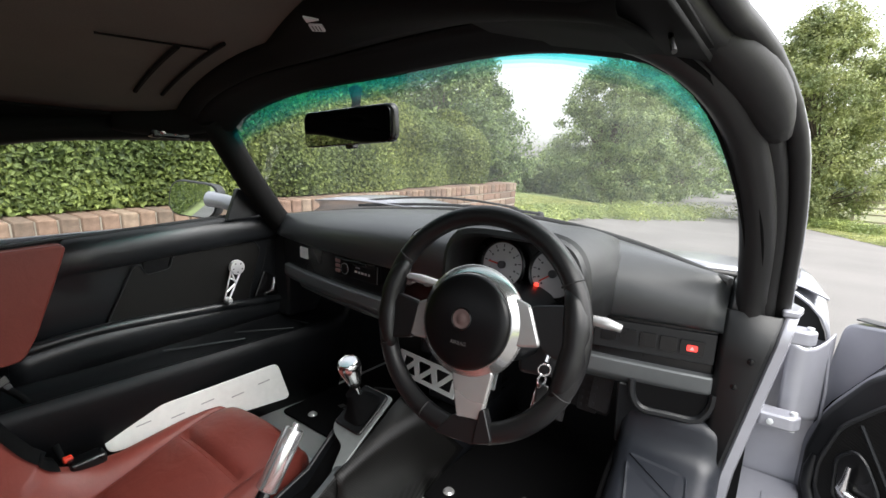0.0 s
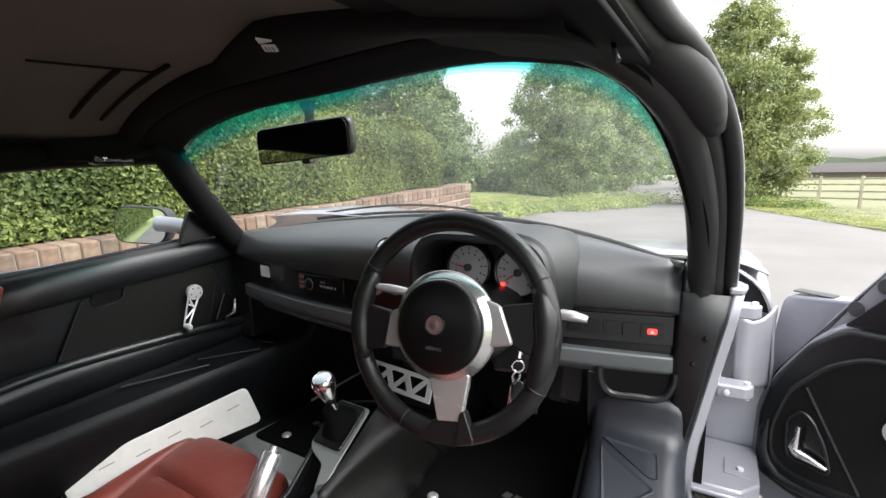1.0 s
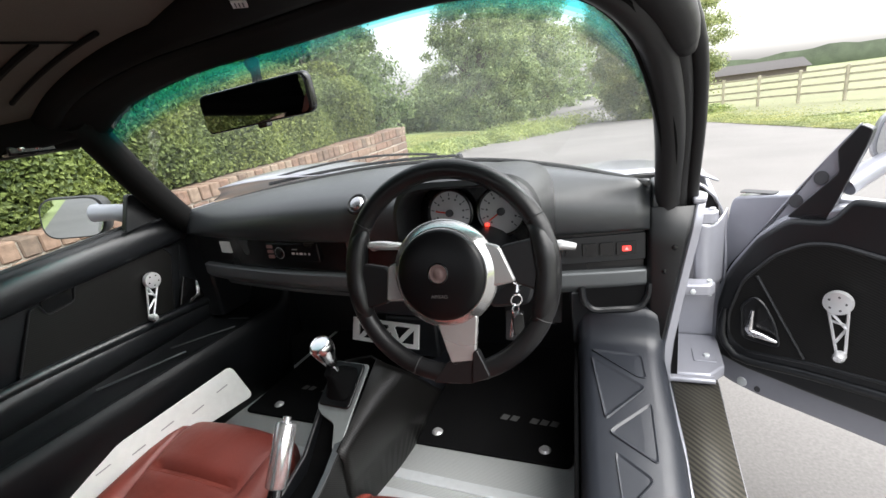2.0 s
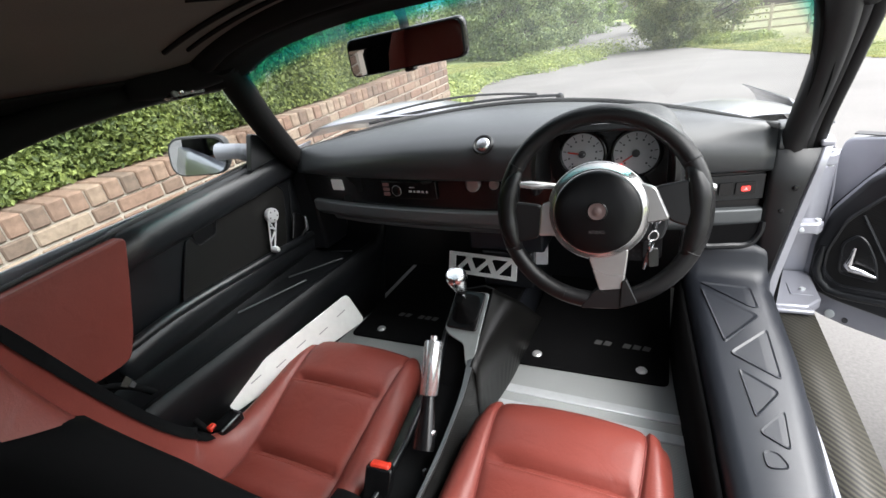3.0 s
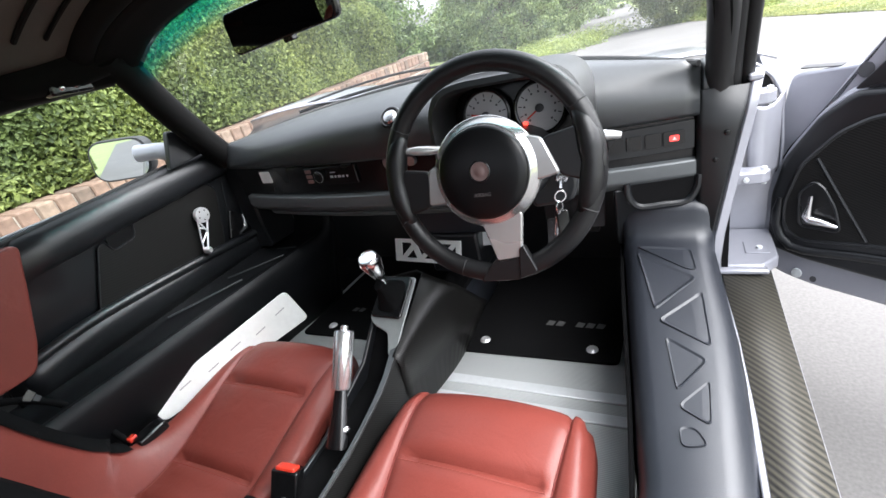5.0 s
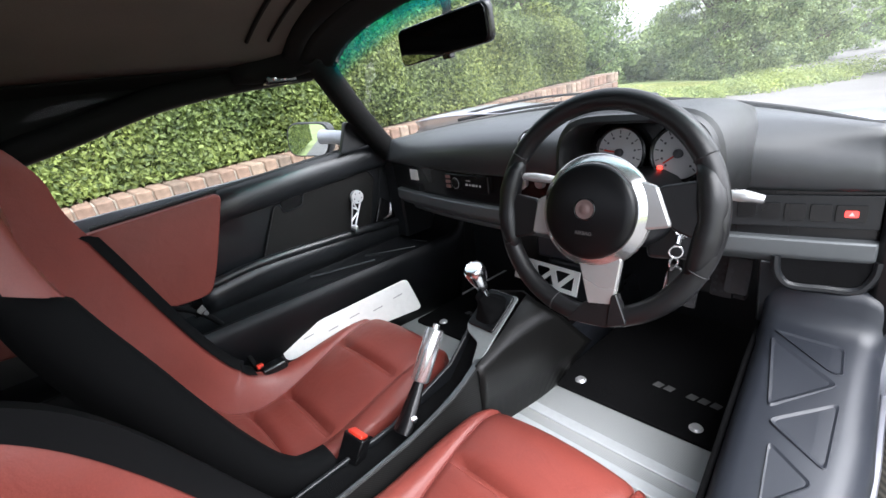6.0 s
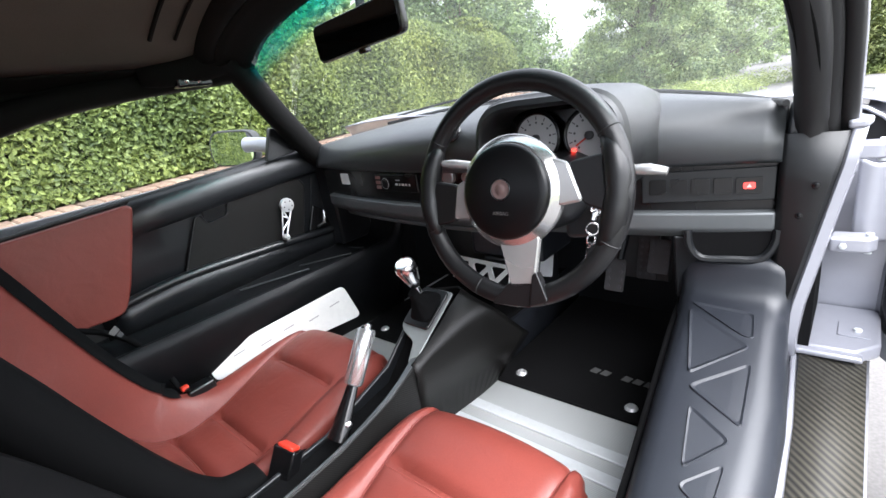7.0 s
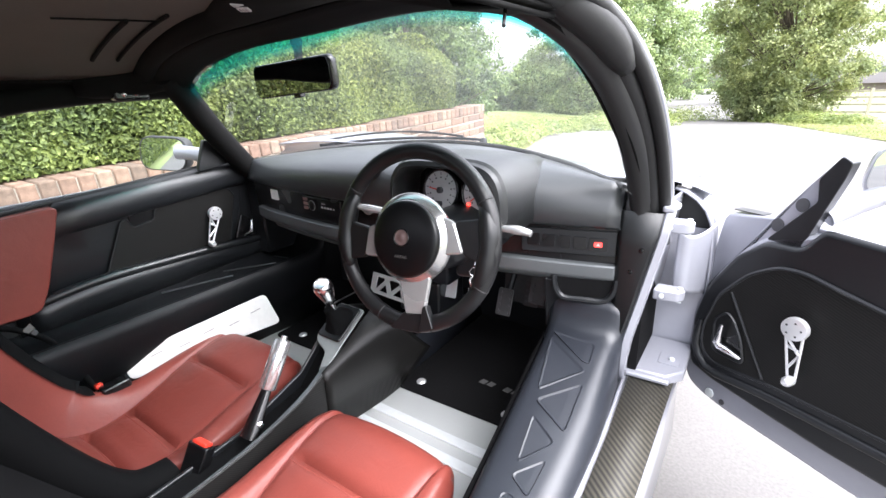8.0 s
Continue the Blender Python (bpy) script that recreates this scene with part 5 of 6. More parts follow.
part("tongue_plate", Geo().prism(rounded([(-0.007, 0.009), (0.007, 0.009), (0.006, 0.024), (-0.006, 0.024)], 0.002), 0.002, tg), DARKALLOY, sb, "dull metal tongue", bevel=0.0008)

# white folded board by the passenger seat
brd = thing("sun_shade", (-0.5, -0.05, 0.3), "white folded board with faint print beside the passenger seat", "board")
bA, bB, bC, bD = Vector((-0.440, 0.135, 0.405)), Vector((-0.42, 0.165, 0.285)), Vector((-0.56, -0.285, 0.248)), Vector((-0.585, -0.29, 0.325))
nb = (bB - bA).cross(bD - bA).normalized()
mb = facing(bA, nb if nb.x > 0 else -nb, (0, 0, 1))
loc = [tuple((mb.inverted() @ p)[:2]) for p in (bA, bB, bC, bD)]
bp_ = part("board", Geo().prism(rounded(loc, 0.02), 0.006, mb), CARD, brd, bevel=0.002)
for k in range(5):
    c = bA.lerp(bD, 0.12 + 0.17 * k).lerp(bB.lerp(bC, 0.12 + 0.17 * k), 0.35 + 0.1 * (k % 2))
    part("print_line", plate(0.035, 0.003, 0.001, facing(c + mb.to_3x3() @ Vector((0, 0, 0.007)), mb.to_3x3() @ Vector((0, 0, 1)), (0, -0.25, 1)) , 0.001), FAINTINK, bp_)

# ---- passenger door, closed ----
ld = thing("passenger_door", (-0.70, 0.0, 0.45), "closed door with black trim and woven carbon inset", "door")
prof_y = [-0.46, -0.34] + list(np.linspace(-0.296, 0.33, 12))


def rail_z(y):
    return 0.825 + 0.073 * (y - 0.1)


rows = []
for y in prof_y:
    zt = rail_z(y)
    b_ = 0.03 if y < -0.33 else 0.0
    zt -= 0.02 if y < -0.33 else 0.0
    rows.append([Vector((x, y, z)) for x, z in ((-0.735, zt + 0.005), (-0.715, zt + 0.008), (-0.694 - b_, zt + 0.004), (-0.679 - b_, zt - 0.010), (-0.672 - b_, zt - 0.03), (-0.671 - b_, zt - 0.062), (-0.676 - b_, zt - 0.078), (-0.694, zt - 0.088), (-0.698, 0.64), (-0.70, 0.45))])
part("trim", Geo().loft(rows), BLACK, ld, "black leather-grained door trim", solid=0.006, angle=50)
inset_o = [(-0.225, 0.560), (0.185, 0.535), (0.222, 0.66), (0.238, 0.715), (0.215, 0.747), (0.17, 0.750), (-0.046, 0.730), (-0.056, 0.694), (-0.122, 0.684), (-0.134, 0.716), (-0.152, 0.712)]
part("carbon_inset", Geo().prism(rounded(inset_o, 0.012), 0.010, face_l @ Matrix.Translation((0, 0, 0.004))), CARBON, ld, "dark woven carbon inset panel", bevel=0.003)
io = rounded(inset_o, 0.012)
part("inset_border", Geo().tube([face_l @ Vector((a_, b_, 0.0145)) for a_, b_ in io + io[:1]], 0.0026, 6), BLACK, ld)
part("pull_pocket", Geo().prism(rounded([(-0.126, 0.724), (-0.128, 0.694), (-0.118, 0.686), (-0.062, 0.694), (-0.05, 0.730)], 0.006), 0.016, face_l), GLOSSBLACK, ld, bevel=0.003)
ridge = smooth_path([(-0.69, -0.43, 0.53), (-0.675, -0.25, 0.553), (-0.672, 0.05, 0.545), (-0.675, 0.33, 0.528)], 20)
part("ridge", Geo().tube(ridge, [0.004] + [0.014] * 18 + [0.01], 10), BLACK, ld, angle=80)
rows = [[p + Vector((0.004, 0, -0.008)), p + Vector((-0.005, 0, -0.05)), Vector((-0.69, p.y, 0.45))] for p in ridge]
part("lower_moulding", Geo().loft(rows), BLACK, ld, solid=0.006)
part("weatherstrip", Geo().tube([Vector((-0.70, y, rail_z(y) + 0.008)) for y in np.linspace(-0.62, 0.14, 12)], 0.006, 8), RUBBER, ld)
part("mirror_patch", Geo().prism(rounded([(0.11, 0.825), (0.25, 0.84), (0.21, 0.91), (0.15, 0.93)], 0.01), 0.02, face_l @ Matrix.Translation((0, 0, 0.02))), BLACK, ld, "black triangular mirror patch", bevel=0.005)


def winder(parent, hub, nrm, down, size=1.0):
    """Pierced alloy window winder: hub disc, tapering pierced arm, knob."""
    n_, d_ = Vector(nrm).normalized(), Vector(down).normalized()
    m = facing(hub, n_, -d_)
    w = part("window_winder", Geo().lathe(m, [(0.010, 0), (0.010, 0.02), (0.0215 * size, 0.016), (0.0225 * size, 0.022), (0.0215 * size, 0.031), (0.014, 0.033), (0.001, 0.033)], 28), BRIGHT, parent, "polished pierced alloy window winder")
    L = 0.10 * size
    g = Geo()
    for a, b in (((-0.018, 0.0), (-0.007, -L)), ((0.018, 0.0), (0.007, -L)), ((-0.016, -0.15 * L), (0.012, -0.48 * L)), ((0.012, -0.48 * L), (-0.009, -0.78 * L)), ((-0.013, -0.36 * L), (0.010, -0.40 * L))):
        g.tube([m @ Vector((*a, 0.025)), m @ Vector((*b, 0.030))], 0.003, 6)
    part("arm", g, BRIGHT, w)
    part("knob", Geo().lathe(m @ Matrix.Translation((0, -L, 0.026)), [(0.008, 0), (0.011, 0.006), (0.011, 0.020), (0.007, 0.028), (0.001, 0.029)], 18), BRIGHT, w)
    for k in range(5):
        a = 2 * math.pi * k / 5
        part("hub_screw", Geo().lathe(m @ Matrix.Translation((0.015 * math.cos(a), 0.015 * math.sin(a), 0.031)), [(0.0025, 0), (0.0025, 0.002), (0.001, 0.002)], 8), INK, w)


winder(ld, (-0.692, 0.141, 0.669), (1, 0, 0), (0, -0.40, -1), 1.1)
part("door_release", Geo().tube([(-0.652, 0.268, 0.615), (-0.648, 0.262, 0.592), (-0.646, 0.255, 0.572), (-0.640, 0.222, 0.566)], [0.004, 0.006, 0.008, 0.005], 8), CHROME, ld, "small chrome door release")
part("front_panel_edge", Geo().tube([face_l @ Vector((y, z, 0.014)) for y, z in ((0.215, 0.545), (0.262, 0.70), (0.272, 0.735))], 0.003, 6), BLACK, ld)
part("release_well", Geo().prism(rounded([(0.205, 0.55), (0.30, 0.545), (0.285, 0.61), (0.245, 0.64)], 0.01), 0.012, face_l @ Matrix.Translation((0, 0, 0.012))), GLOSSBLACK, ld, bevel=0.003)
lg = part("side_window", Geo().loft([[Vector((-0.70, y, rail_z(y))), Vector((-0.685, y, 0.95)), Vector((-0.655, y, 1.085))] for y in np.linspace(-0.8, 0.2, 8)]), SIDEGLASS, ld, "clear raised side window", angle=80)
lg.visible_shadow = False


def build_mirror(parent, c, aim, case, grow=1.0):
    m = facing(c, aim) @ Matrix.Diagonal((grow, grow, grow, 1))
    out = rounded([(-0.085, -0.048), (0.07, -0.06), (0.088, 0.045), (-0.07, 0.058)], 0.042, 6)
    rows = [[m @ Vector((x * s, y * s, d)) for x, y in out] for s, d in ((1.0, 0.0), (1.04, -0.012), (0.98, -0.04), (0.75, -0.07), (0.3, -0.085))]
    h = part("wing_mirror", Geo().loft(rows, True, True), case, parent, "wing mirror on a pale silver arm", angle=60)
    part("mirror_glass", Geo().prism([(x * 0.93, y * 0.93) for x, y in out], 0.002, m @ Matrix.Translation((0, 0, 0.001))), MIRROR, h)
    return h


wmir = build_mirror(ld, (-0.855, 0.098, 0.880), (0.58, -1, 0.02), DARKALLOY, 1.13)
part("mirror_arm", Geo().tube([(-0.790, 0.120, 0.885), (-0.735, 0.145, 0.880), (-0.70, 0.17, 0.865)], [0.026, 0.024, 0.03], 14), PAINT, wmir, "pale silver mirror arm", angle=80)

# ---- rear-view mirror ----
rv = thing("rear_view_mirror", (-0.05, 0.10, 1.15), "black rear-view mirror hung from the windscreen", "mirror")
rm = facing((-0.051, 0.071, 1.103), (0.03, -1, -0.10), (-0.065, 0, 1))
o_ = rounded([(-0.148, -0.038), (0.142, -0.039), (0.148, 0.039), (-0.138, 0.043)], 0.020, 5)
part("housing", Geo().loft([[rm @ Vector((x * s, y * s, d)) for x, y in o_] for s, d in ((0.97, 0.004), (1.0, 0.0), (1.0, -0.012), (0.9, -0.03), (0.4, -0.04))], True, True), GLOSSBLACK, rv, angle=60)
part("mirror_glass", Geo().prism([(x * 0.95, y * 0.9) for x, y in o_], 0.002, rm @ Matrix.Translation((0, 0, 0.004))), DARKMIRROR, rv, "dark tinted mirror glass")
part("stem", Geo().tube([rm @ Vector((0.0, 0.02, -0.03)), rm @ Vector((-0.01, 0.06, -0.05)), rm @ Vector((-0.02, 0.085, -0.06))], [0.012, 0.010, 0.016], 10), CLOTH, rv)
part("dip_lever", Geo().box((-0.012, -0.047, -0.022), (0.012, -0.028, -0.002), rm), GLOSSBLACK, rv, bevel=0.003)

# ---- driver's door, standing open ----
DA = 1.05
DD, DN = Vector((math.sin(DA), -math.cos(DA), 0)), Vector((-math.cos(DA), -math.sin(DA), 0))
rd = thing("driver_door", (0.86, 0.45, 0.4), "open pale silver door with black trim and woven inset", "door")
ang = Matrix((DD * 0.99, Vector((0, 0, 1.156)), DN)).transposed().to_4x4()
ang.translation = (0.931, 0.512, -0.197)
skin = [(-0.105, 0.44), (-0.09, 0.405), (-0.05, 0.388), (0.015, 0.377), (0.16, 0.37), (0.30, 0.362), (0.86, 0.362), (0.88, 0.80), (0.25, 0.818), (0.15, 0.822), (0.045, 0.80), (-0.008, 0.755), (-0.066, 0.675), (-0.10, 0.60)]
outer = [(-0.105, 0.44), (-0.09, 0.405), (-0.05, 0.388), (0.015, 0.377), (0.16, 0.37), (0.30, 0.362), (0.86, 0.362), (0.88, 0.80), (0.25, 0.815), (0.05, 0.828), (-0.088, 0.815), (-0.10, 0.74), (-0.105, 0.60)]
osk = part("outer_skin", Geo().prism(rounded(outer, 0.02), 0.045, ang @ Matrix.Translation((0, 0, -0.10))), PAINT, rd, "pale silver outer door skin", bevel=0.006, segments=3)
part("top_pocket", Geo().prism(rounded([(-0.075, -0.095), (0.0, -0.095), (0.0, -0.062), (-0.075, -0.062)], 0.006), 0.002, ang @ Matrix(((1, 0, 0, 0), (0, 0, 1, 0.823), (0, 1, 0, 0), (0, 0, 0, 1)))), DARKALLOY, osk)
shell_d = part("door_shell", Geo().prism(rounded(skin, 0.03), 0.05, ang @ Matrix.Translation((0, 0, -0.06))), PAINT, rd, "pale silver painted door shell", bevel=0.008, segments=3)
trim_o = [(-0.086, 0.495), (-0.076, 0.460), (-0.013, 0.445), (0.127, 0.434), (0.26, 0.426), (0.86, 0.42), (0.86, 0.83), (0.25, 0.832), (0.155, 0.838), (0.122, 0.795), (0.052, 0.792), (-0.006, 0.748), (-0.064, 0.664), (-0.086, 0.583)]
part("trim", Geo().prism(rounded(trim_o, 0.014), 0.022, ang @ Matrix.Translation((0, 0, -0.012))), BLACK, rd, "black moulded door trim", bevel=0.010, segments=4)
# a rounded ledge runs under the inset
part("ledge", Geo().tube([ang @ Vector((v.x, v.y, 0.008)) for v in smooth_path([(-0.064, 0.58, 0), (-0.068, 0.52, 0), (-0.05, 0.485, 0), (-0.012, 0.468, 0), (0.12, 0.478, 0), (0.34, 0.482, 0), (0.84, 0.49, 0)], 34)], [0.006] + [0.012] * 32 + [0.010], 10), BLACK, rd, angle=80)
ins_o = [(-0.050, 0.515), (-0.015, 0.492), (0.123, 0.506), (0.34, 0.512), (0.84, 0.53), (0.84, 0.70), (0.285, 0.728), (0.14, 0.755), (0.09, 0.750), (0.035, 0.720), (-0.028, 0.652), (-0.054, 0.57)]
inset = part("carbon_inset", Geo().prism(rounded(ins_o, 0.02), 0.004, ang @ Matrix.Translation((0, 0, 0.0095))), CARBON, rd, "dark woven carbon inset panel", bevel=0.002)
part("inset_edge", Geo().tube([ang @ Vector((x, y, 0.014)) for x, y in ((0.003, 0.67), (0.055, 0.592), (0.109, 0.512))], 0.004, 6), BLACK, inset)
edge = rounded(ins_o, 0.02)
part("inset_border", Geo().tube([ang @ Vector((x, y, 0.012)) for x, y in edge + edge[:1]], 0.005, 6), BLACK, inset)
well_o = rounded([(-0.024, 0.600), (0.003, 0.624), (0.022, 0.612), (0.047, 0.574), (0.062, 0.524), (-0.018, 0.526)], 0.014)
well = part("handle_well", Geo().prism(well_o, 0.004, ang @ Matrix.Translation((0, 0, 0.0125))), GLOSSBLACK, rd)
part("well_rim", Geo().tube([ang @ Vector((x, y, 0.017)) for x, y in well_o + well_o[:1]], 0.0035, 6), BLACK, well)
part("door_release", Geo().tube([ang @ Vector(p) for p in ((0.006, 0.600, 0.034), (0.004, 0.575, 0.034), (0.0, 0.556, 0.032), (0.006, 0.547, 0.030), (0.030, 0.545, 0.030), (0.058, 0.538, 0.026))], [0.004, 0.006, 0.010, 0.011, 0.0085, 0.004], 10), CHROME, rd, "chrome door release")
winder(rd, ang @ Vector((0.161, 0.655, 0.014)), DN, DD * 0.15 + Vector((0, 0, -1)), 1.15)
mount_o = [(0.042, 0.792), (0.112, 0.787), (0.161, 0.925), (0.168, 0.953), (0.148, 0.962), (0.117, 0.920), (0.124, 0.880)]
part("mirror_mount", Geo().prism(rounded(mount_o, 0.006), 0.03, ang @ Matrix.Translation((0, 0, -0.04))), BLACK, rd, "black mirror mount triangle", bevel=0.006)
fr = [(-0.10, 0.61), (-0.031, 0.725), (0.03, 0.815), (0.10, 0.908), (0.144, 0.962), (0.125, 0.885), (0.06, 0.79), (0.0, 0.76), (-0.066, 0.675)]
wf = part("window_channel", Geo().prism(fr, 0.03, ang @ Matrix.Translation((0, 0, -0.052))), PAINT, rd, "pale silver window channel", bevel=0.004)
for u, z in ((0.054, 0.822), (0.094, 0.868)):
    part("grommet", Geo().lathe(ang @ Matrix.Translation((u, z, -0.022)), [(0.013, 0), (0.013, 0.003), (0.002, 0.003)], 18), INK, wf)
rmr = build_mirror(rd, ang @ Vector((0.228, 0.928, -0.13)), (-0.15, -1, 0.05), PAINT)
part("mirror_arm", Geo().tube([ang @ Vector((0.20, 0.90, -0.135)), ang @ Vector((0.16, 0.875, -0.09)), ang @ Vector((0.13, 0.85, -0.045))], [0.020, 0.022, 0.022], 14), PAINT, rmr, angle=80)
part("drain_hole", Geo().lathe(ang @ Matrix.Translation((0.016, 0.394, -0.0095)), [(0.007, 0), (0.007, 0.002), (0.002, 0.002)], 14), INK, shell_d)
part("drain_plug", Geo().lathe(ang @ Matrix.Translation((-0.020, 0.400, -0.0095)), [(0.012, 0), (0.011, 0.003), (0.002, 0.004)], 14), PLAINALLOY, shell_d)
cf = []
for s in np.linspace(0, 1, 14):
    x, y = 0.795 + 0.075 * s, 0.50 + 0.075 * s - 0.03 * math.sin(math.pi * s)
    zt, zb = 0.715 - 0.016 * math.sin(math.pi * s) + 0.01 * s, 0.565 - 0.03 * s
    cf.append([Vector((x, y, zt + (zb - zt) * k)) for k in (0, 0.06, 0.5, 0.94, 1)])
part("front_sweep", Geo().loft(cf), PAINT, rd, "curved pale silver front of the door", solid=0.004, angle=80)

# ---- outside ----
def ground_z(x, y):
    return -0.036 * min(27.0, max(0.0, y - 1.0)) - 0.01 * max(0.0, y - 28.0)


rows = [[Vector((x, y, ground_z(x, y) - 0.03)) for x in (-400, -60, -20, -8, 0, 8, 20, 60, 400)] for y in (-300, -60, -20, -5, 1, 8, 20, 28, 45, 90, 160, 400)]
tagged(part("ground", Geo().loft(rows), GRASS), "rough green grass and fields to the horizon", "ground", kind="structure")
left_edge = [(-1.75, -60), (-1.75, 4.4), (-2.7, 6.5), (-4.3, 12.0), (-6.3, 21.5), (-7.9, 34.0), (-8.8, 60.0), (-14, 120)]
right_edge = [(9, -60), (9.0, 2.0), (4.2, 9.5), (2.3, 17.0), (0.8, 23.0), (0.2, 30.0), (-3.5, 60.0), (-10, 120)]
g = Geo()
lp = [np.interp(np.linspace(0, 7, 60), range(8), [p[k] for p in left_edge]) for k in (0, 1)]
rp = [np.interp(np.linspace(0, 7, 60), range(8), [p[k] for p in right_edge]) for k in (0, 1)]
g.loft([[Vector((lp[0][i] * (1 - s) + rp[0][i] * s, lp[1][i] * (1 - s) + rp[1][i] * s, ground_z(0, lp[1][i] * (1 - s) + rp[1][i] * s) + 0.0)) for s in np.linspace(0, 1, 9)] for i in range(60)])
tagged(part("road", g, TARMAC), "pale grey worn tarmac lane and lay-by", "road", kind="structure")
g = Geo().loft([[Vector((x, y, ground_z(x, y) + 0.02)) for x in (4.0 - 0.02 * y, 30, 200)] for y in (14, 28, 45, 90, 140)])
tagged(part("field", g, FIELD), "pale dry meadow beyond the fence", "field", kind="structure")


def edge_x(y):
    return np.interp(y, [p[1] for p in left_edge], [p[0] for p in left_edge])


def bank(x, y):
    """Rise of the grass bank behind the left edge of the lane."""
    d = np.maximum(0.0, edge_x(y) - x)
    return 0.42 * (1 - np.exp(-d / 3.0)) * np.clip((y - 4.8) / 4.0, 0, 1)


rows = [[Vector((edge_x(y) - d, y, ground_z(0, y) + float(bank(edge_x(y) - d, y)) + 0.004 * (d > 0))) for d in (0.0, 0.3, 0.8, 1.5, 2.5, 4.0, 6.0, 9.0, 14.0)] for y in np.linspace(4.6, 60, 40)]
tagged(part("grass_bank", Geo().loft(rows), GRASS), "low bank of pale verge grass beside the lane", "ground", kind="structure")


def leaves(centres, normals, size, rng, spread=0.6, long=1.6):
    """Small pointed leaves as folded quads round the given places."""
    n = len(centres)
    d = rng.normal(size=(n, 3)) * spread + normals
    d /= np.linalg.norm(d, axis=1)[:, None]
    a = np.cross(d, rng.normal(size=(n, 3)))
    a /= np.linalg.norm(a, axis=1)[:, None]
    b = np.cross(d, a)
    s = (size * rng.uniform(0.6, 1.35, n))[:, None]
    v = np.stack([centres - a * s * long * 0.5, centres + b * s * 0.42 + d * s * 0.12, centres + a * s * long * 0.5, centres - b * s * 0.42 + d * s * 0.12], 1)
    return v.reshape(-1, 3)


def leaf_mesh(name, verts, mat, parent=None, label=""):
    me = bpy.data.meshes.new(name)
    n = len(verts) // 4
    f = np.arange(n * 4).reshape(-1, 4)
    me.from_pydata(verts.tolist(), [], f.tolist())
    me.materials.append(mat)
    ob = new(name, me)
    if parent:
        ob.parent = parent
        ob.matrix_parent_inverse = Matrix.Translation(parent.location).inverted()
    return tagged(ob, label=label)


def build_tree(at, height, spread, mat, seed, clumps=46, per=420, size=0.11, low=0.12, label="leafy broad hedgerow tree"):
    """Tapered trunk, forking limbs, and a ragged crown of leaf clumps."""
    rng = np.random.default_rng(seed)
    x, y = at
    z0 = ground_z(x, y) - 0.05
    tr = thing("tree", (x, y, z0), label, "tree", "roadside trees")
    g = Geo()
    topz = z0 + height * 0.72
    trunk = [Vector((x + 0.04 * height * math.sin(k * 1.3 + seed), y + 0.03 * height * math.cos(k * 1.7 + seed), z0 + (topz - z0) * k / 6)) for k in range(7)]
    trunk[0].x, trunk[0].y = x, y
    g.tube(trunk, [0.035 * height * (1 - 0.13 * k) for k in range(7)], 9)
    cents, rad = [], []
    lobes = [(rng.uniform(0, 2 * math.pi), rng.uniform(0.25, 0.95), rng.uniform(0.75, 1.2)) for _ in range(7)]
    for k in range(clumps * 3):
        h = rng.uniform(low, 1.0)
        a = rng.uniform(0, 2 * math.pi)
        lump = 1 + 0.25 * max(c * math.cos(a - a0) * math.exp(-((h - h0) / 0.25) ** 2) for a0, h0, c in lobes)
        w = spread * (math.sin(math.pi * min(1, (0.16 + 0.82 * h))) ** 0.6) * lump * math.sqrt(rng.uniform(0.12, 1.0))
        c = np.array([x + w * math.cos(a), y + w * math.sin(a), z0 + h * height * (1 + 0.06 * math.sin(3 * a + seed))])
        cents.append(c)
        rad.append((rng.uniform(0.07, 0.20) * spread + 0.08) * rng.uniform(0.7, 1.2))
        if k % 8 == 0:
            b = trunk[min(6, max(1, int(h * 5)))]
            mid = Vector(c).lerp(b, 0.5) + Vector((0, 0, -0.03 * height))
            g.tube([b, mid, Vector(c)], [0.007 * height, 0.004 * height, 0.001 * height], 6)
    per = per // 3
    part("trunk", g, BARK, tr, "brown forking trunk and limbs", angle=80)
    vs = []
    for c, r in zip(cents, rad):
        d = rng.normal(size=(per, 3))
        d /= np.linalg.norm(d, axis=1)[:, None]
        p = c + d * (r * rng.uniform(0.1, 1.3, per))[:, None] * np.array([1.15, 1.15, 0.85])
        vs.append(leaves(p, d + np.array([0, 0, 0.5]), size, rng))
    leaf_mesh("crown", np.concatenate(vs), mat, tr, "ragged green crown of leaves")
    return tr


EYE0 = (0.78, -0.65)


def away(az, dist):
    return EYE0[0] + dist * math.sin(radians(az)), EYE0[1] + dist * math.cos(radians(az))


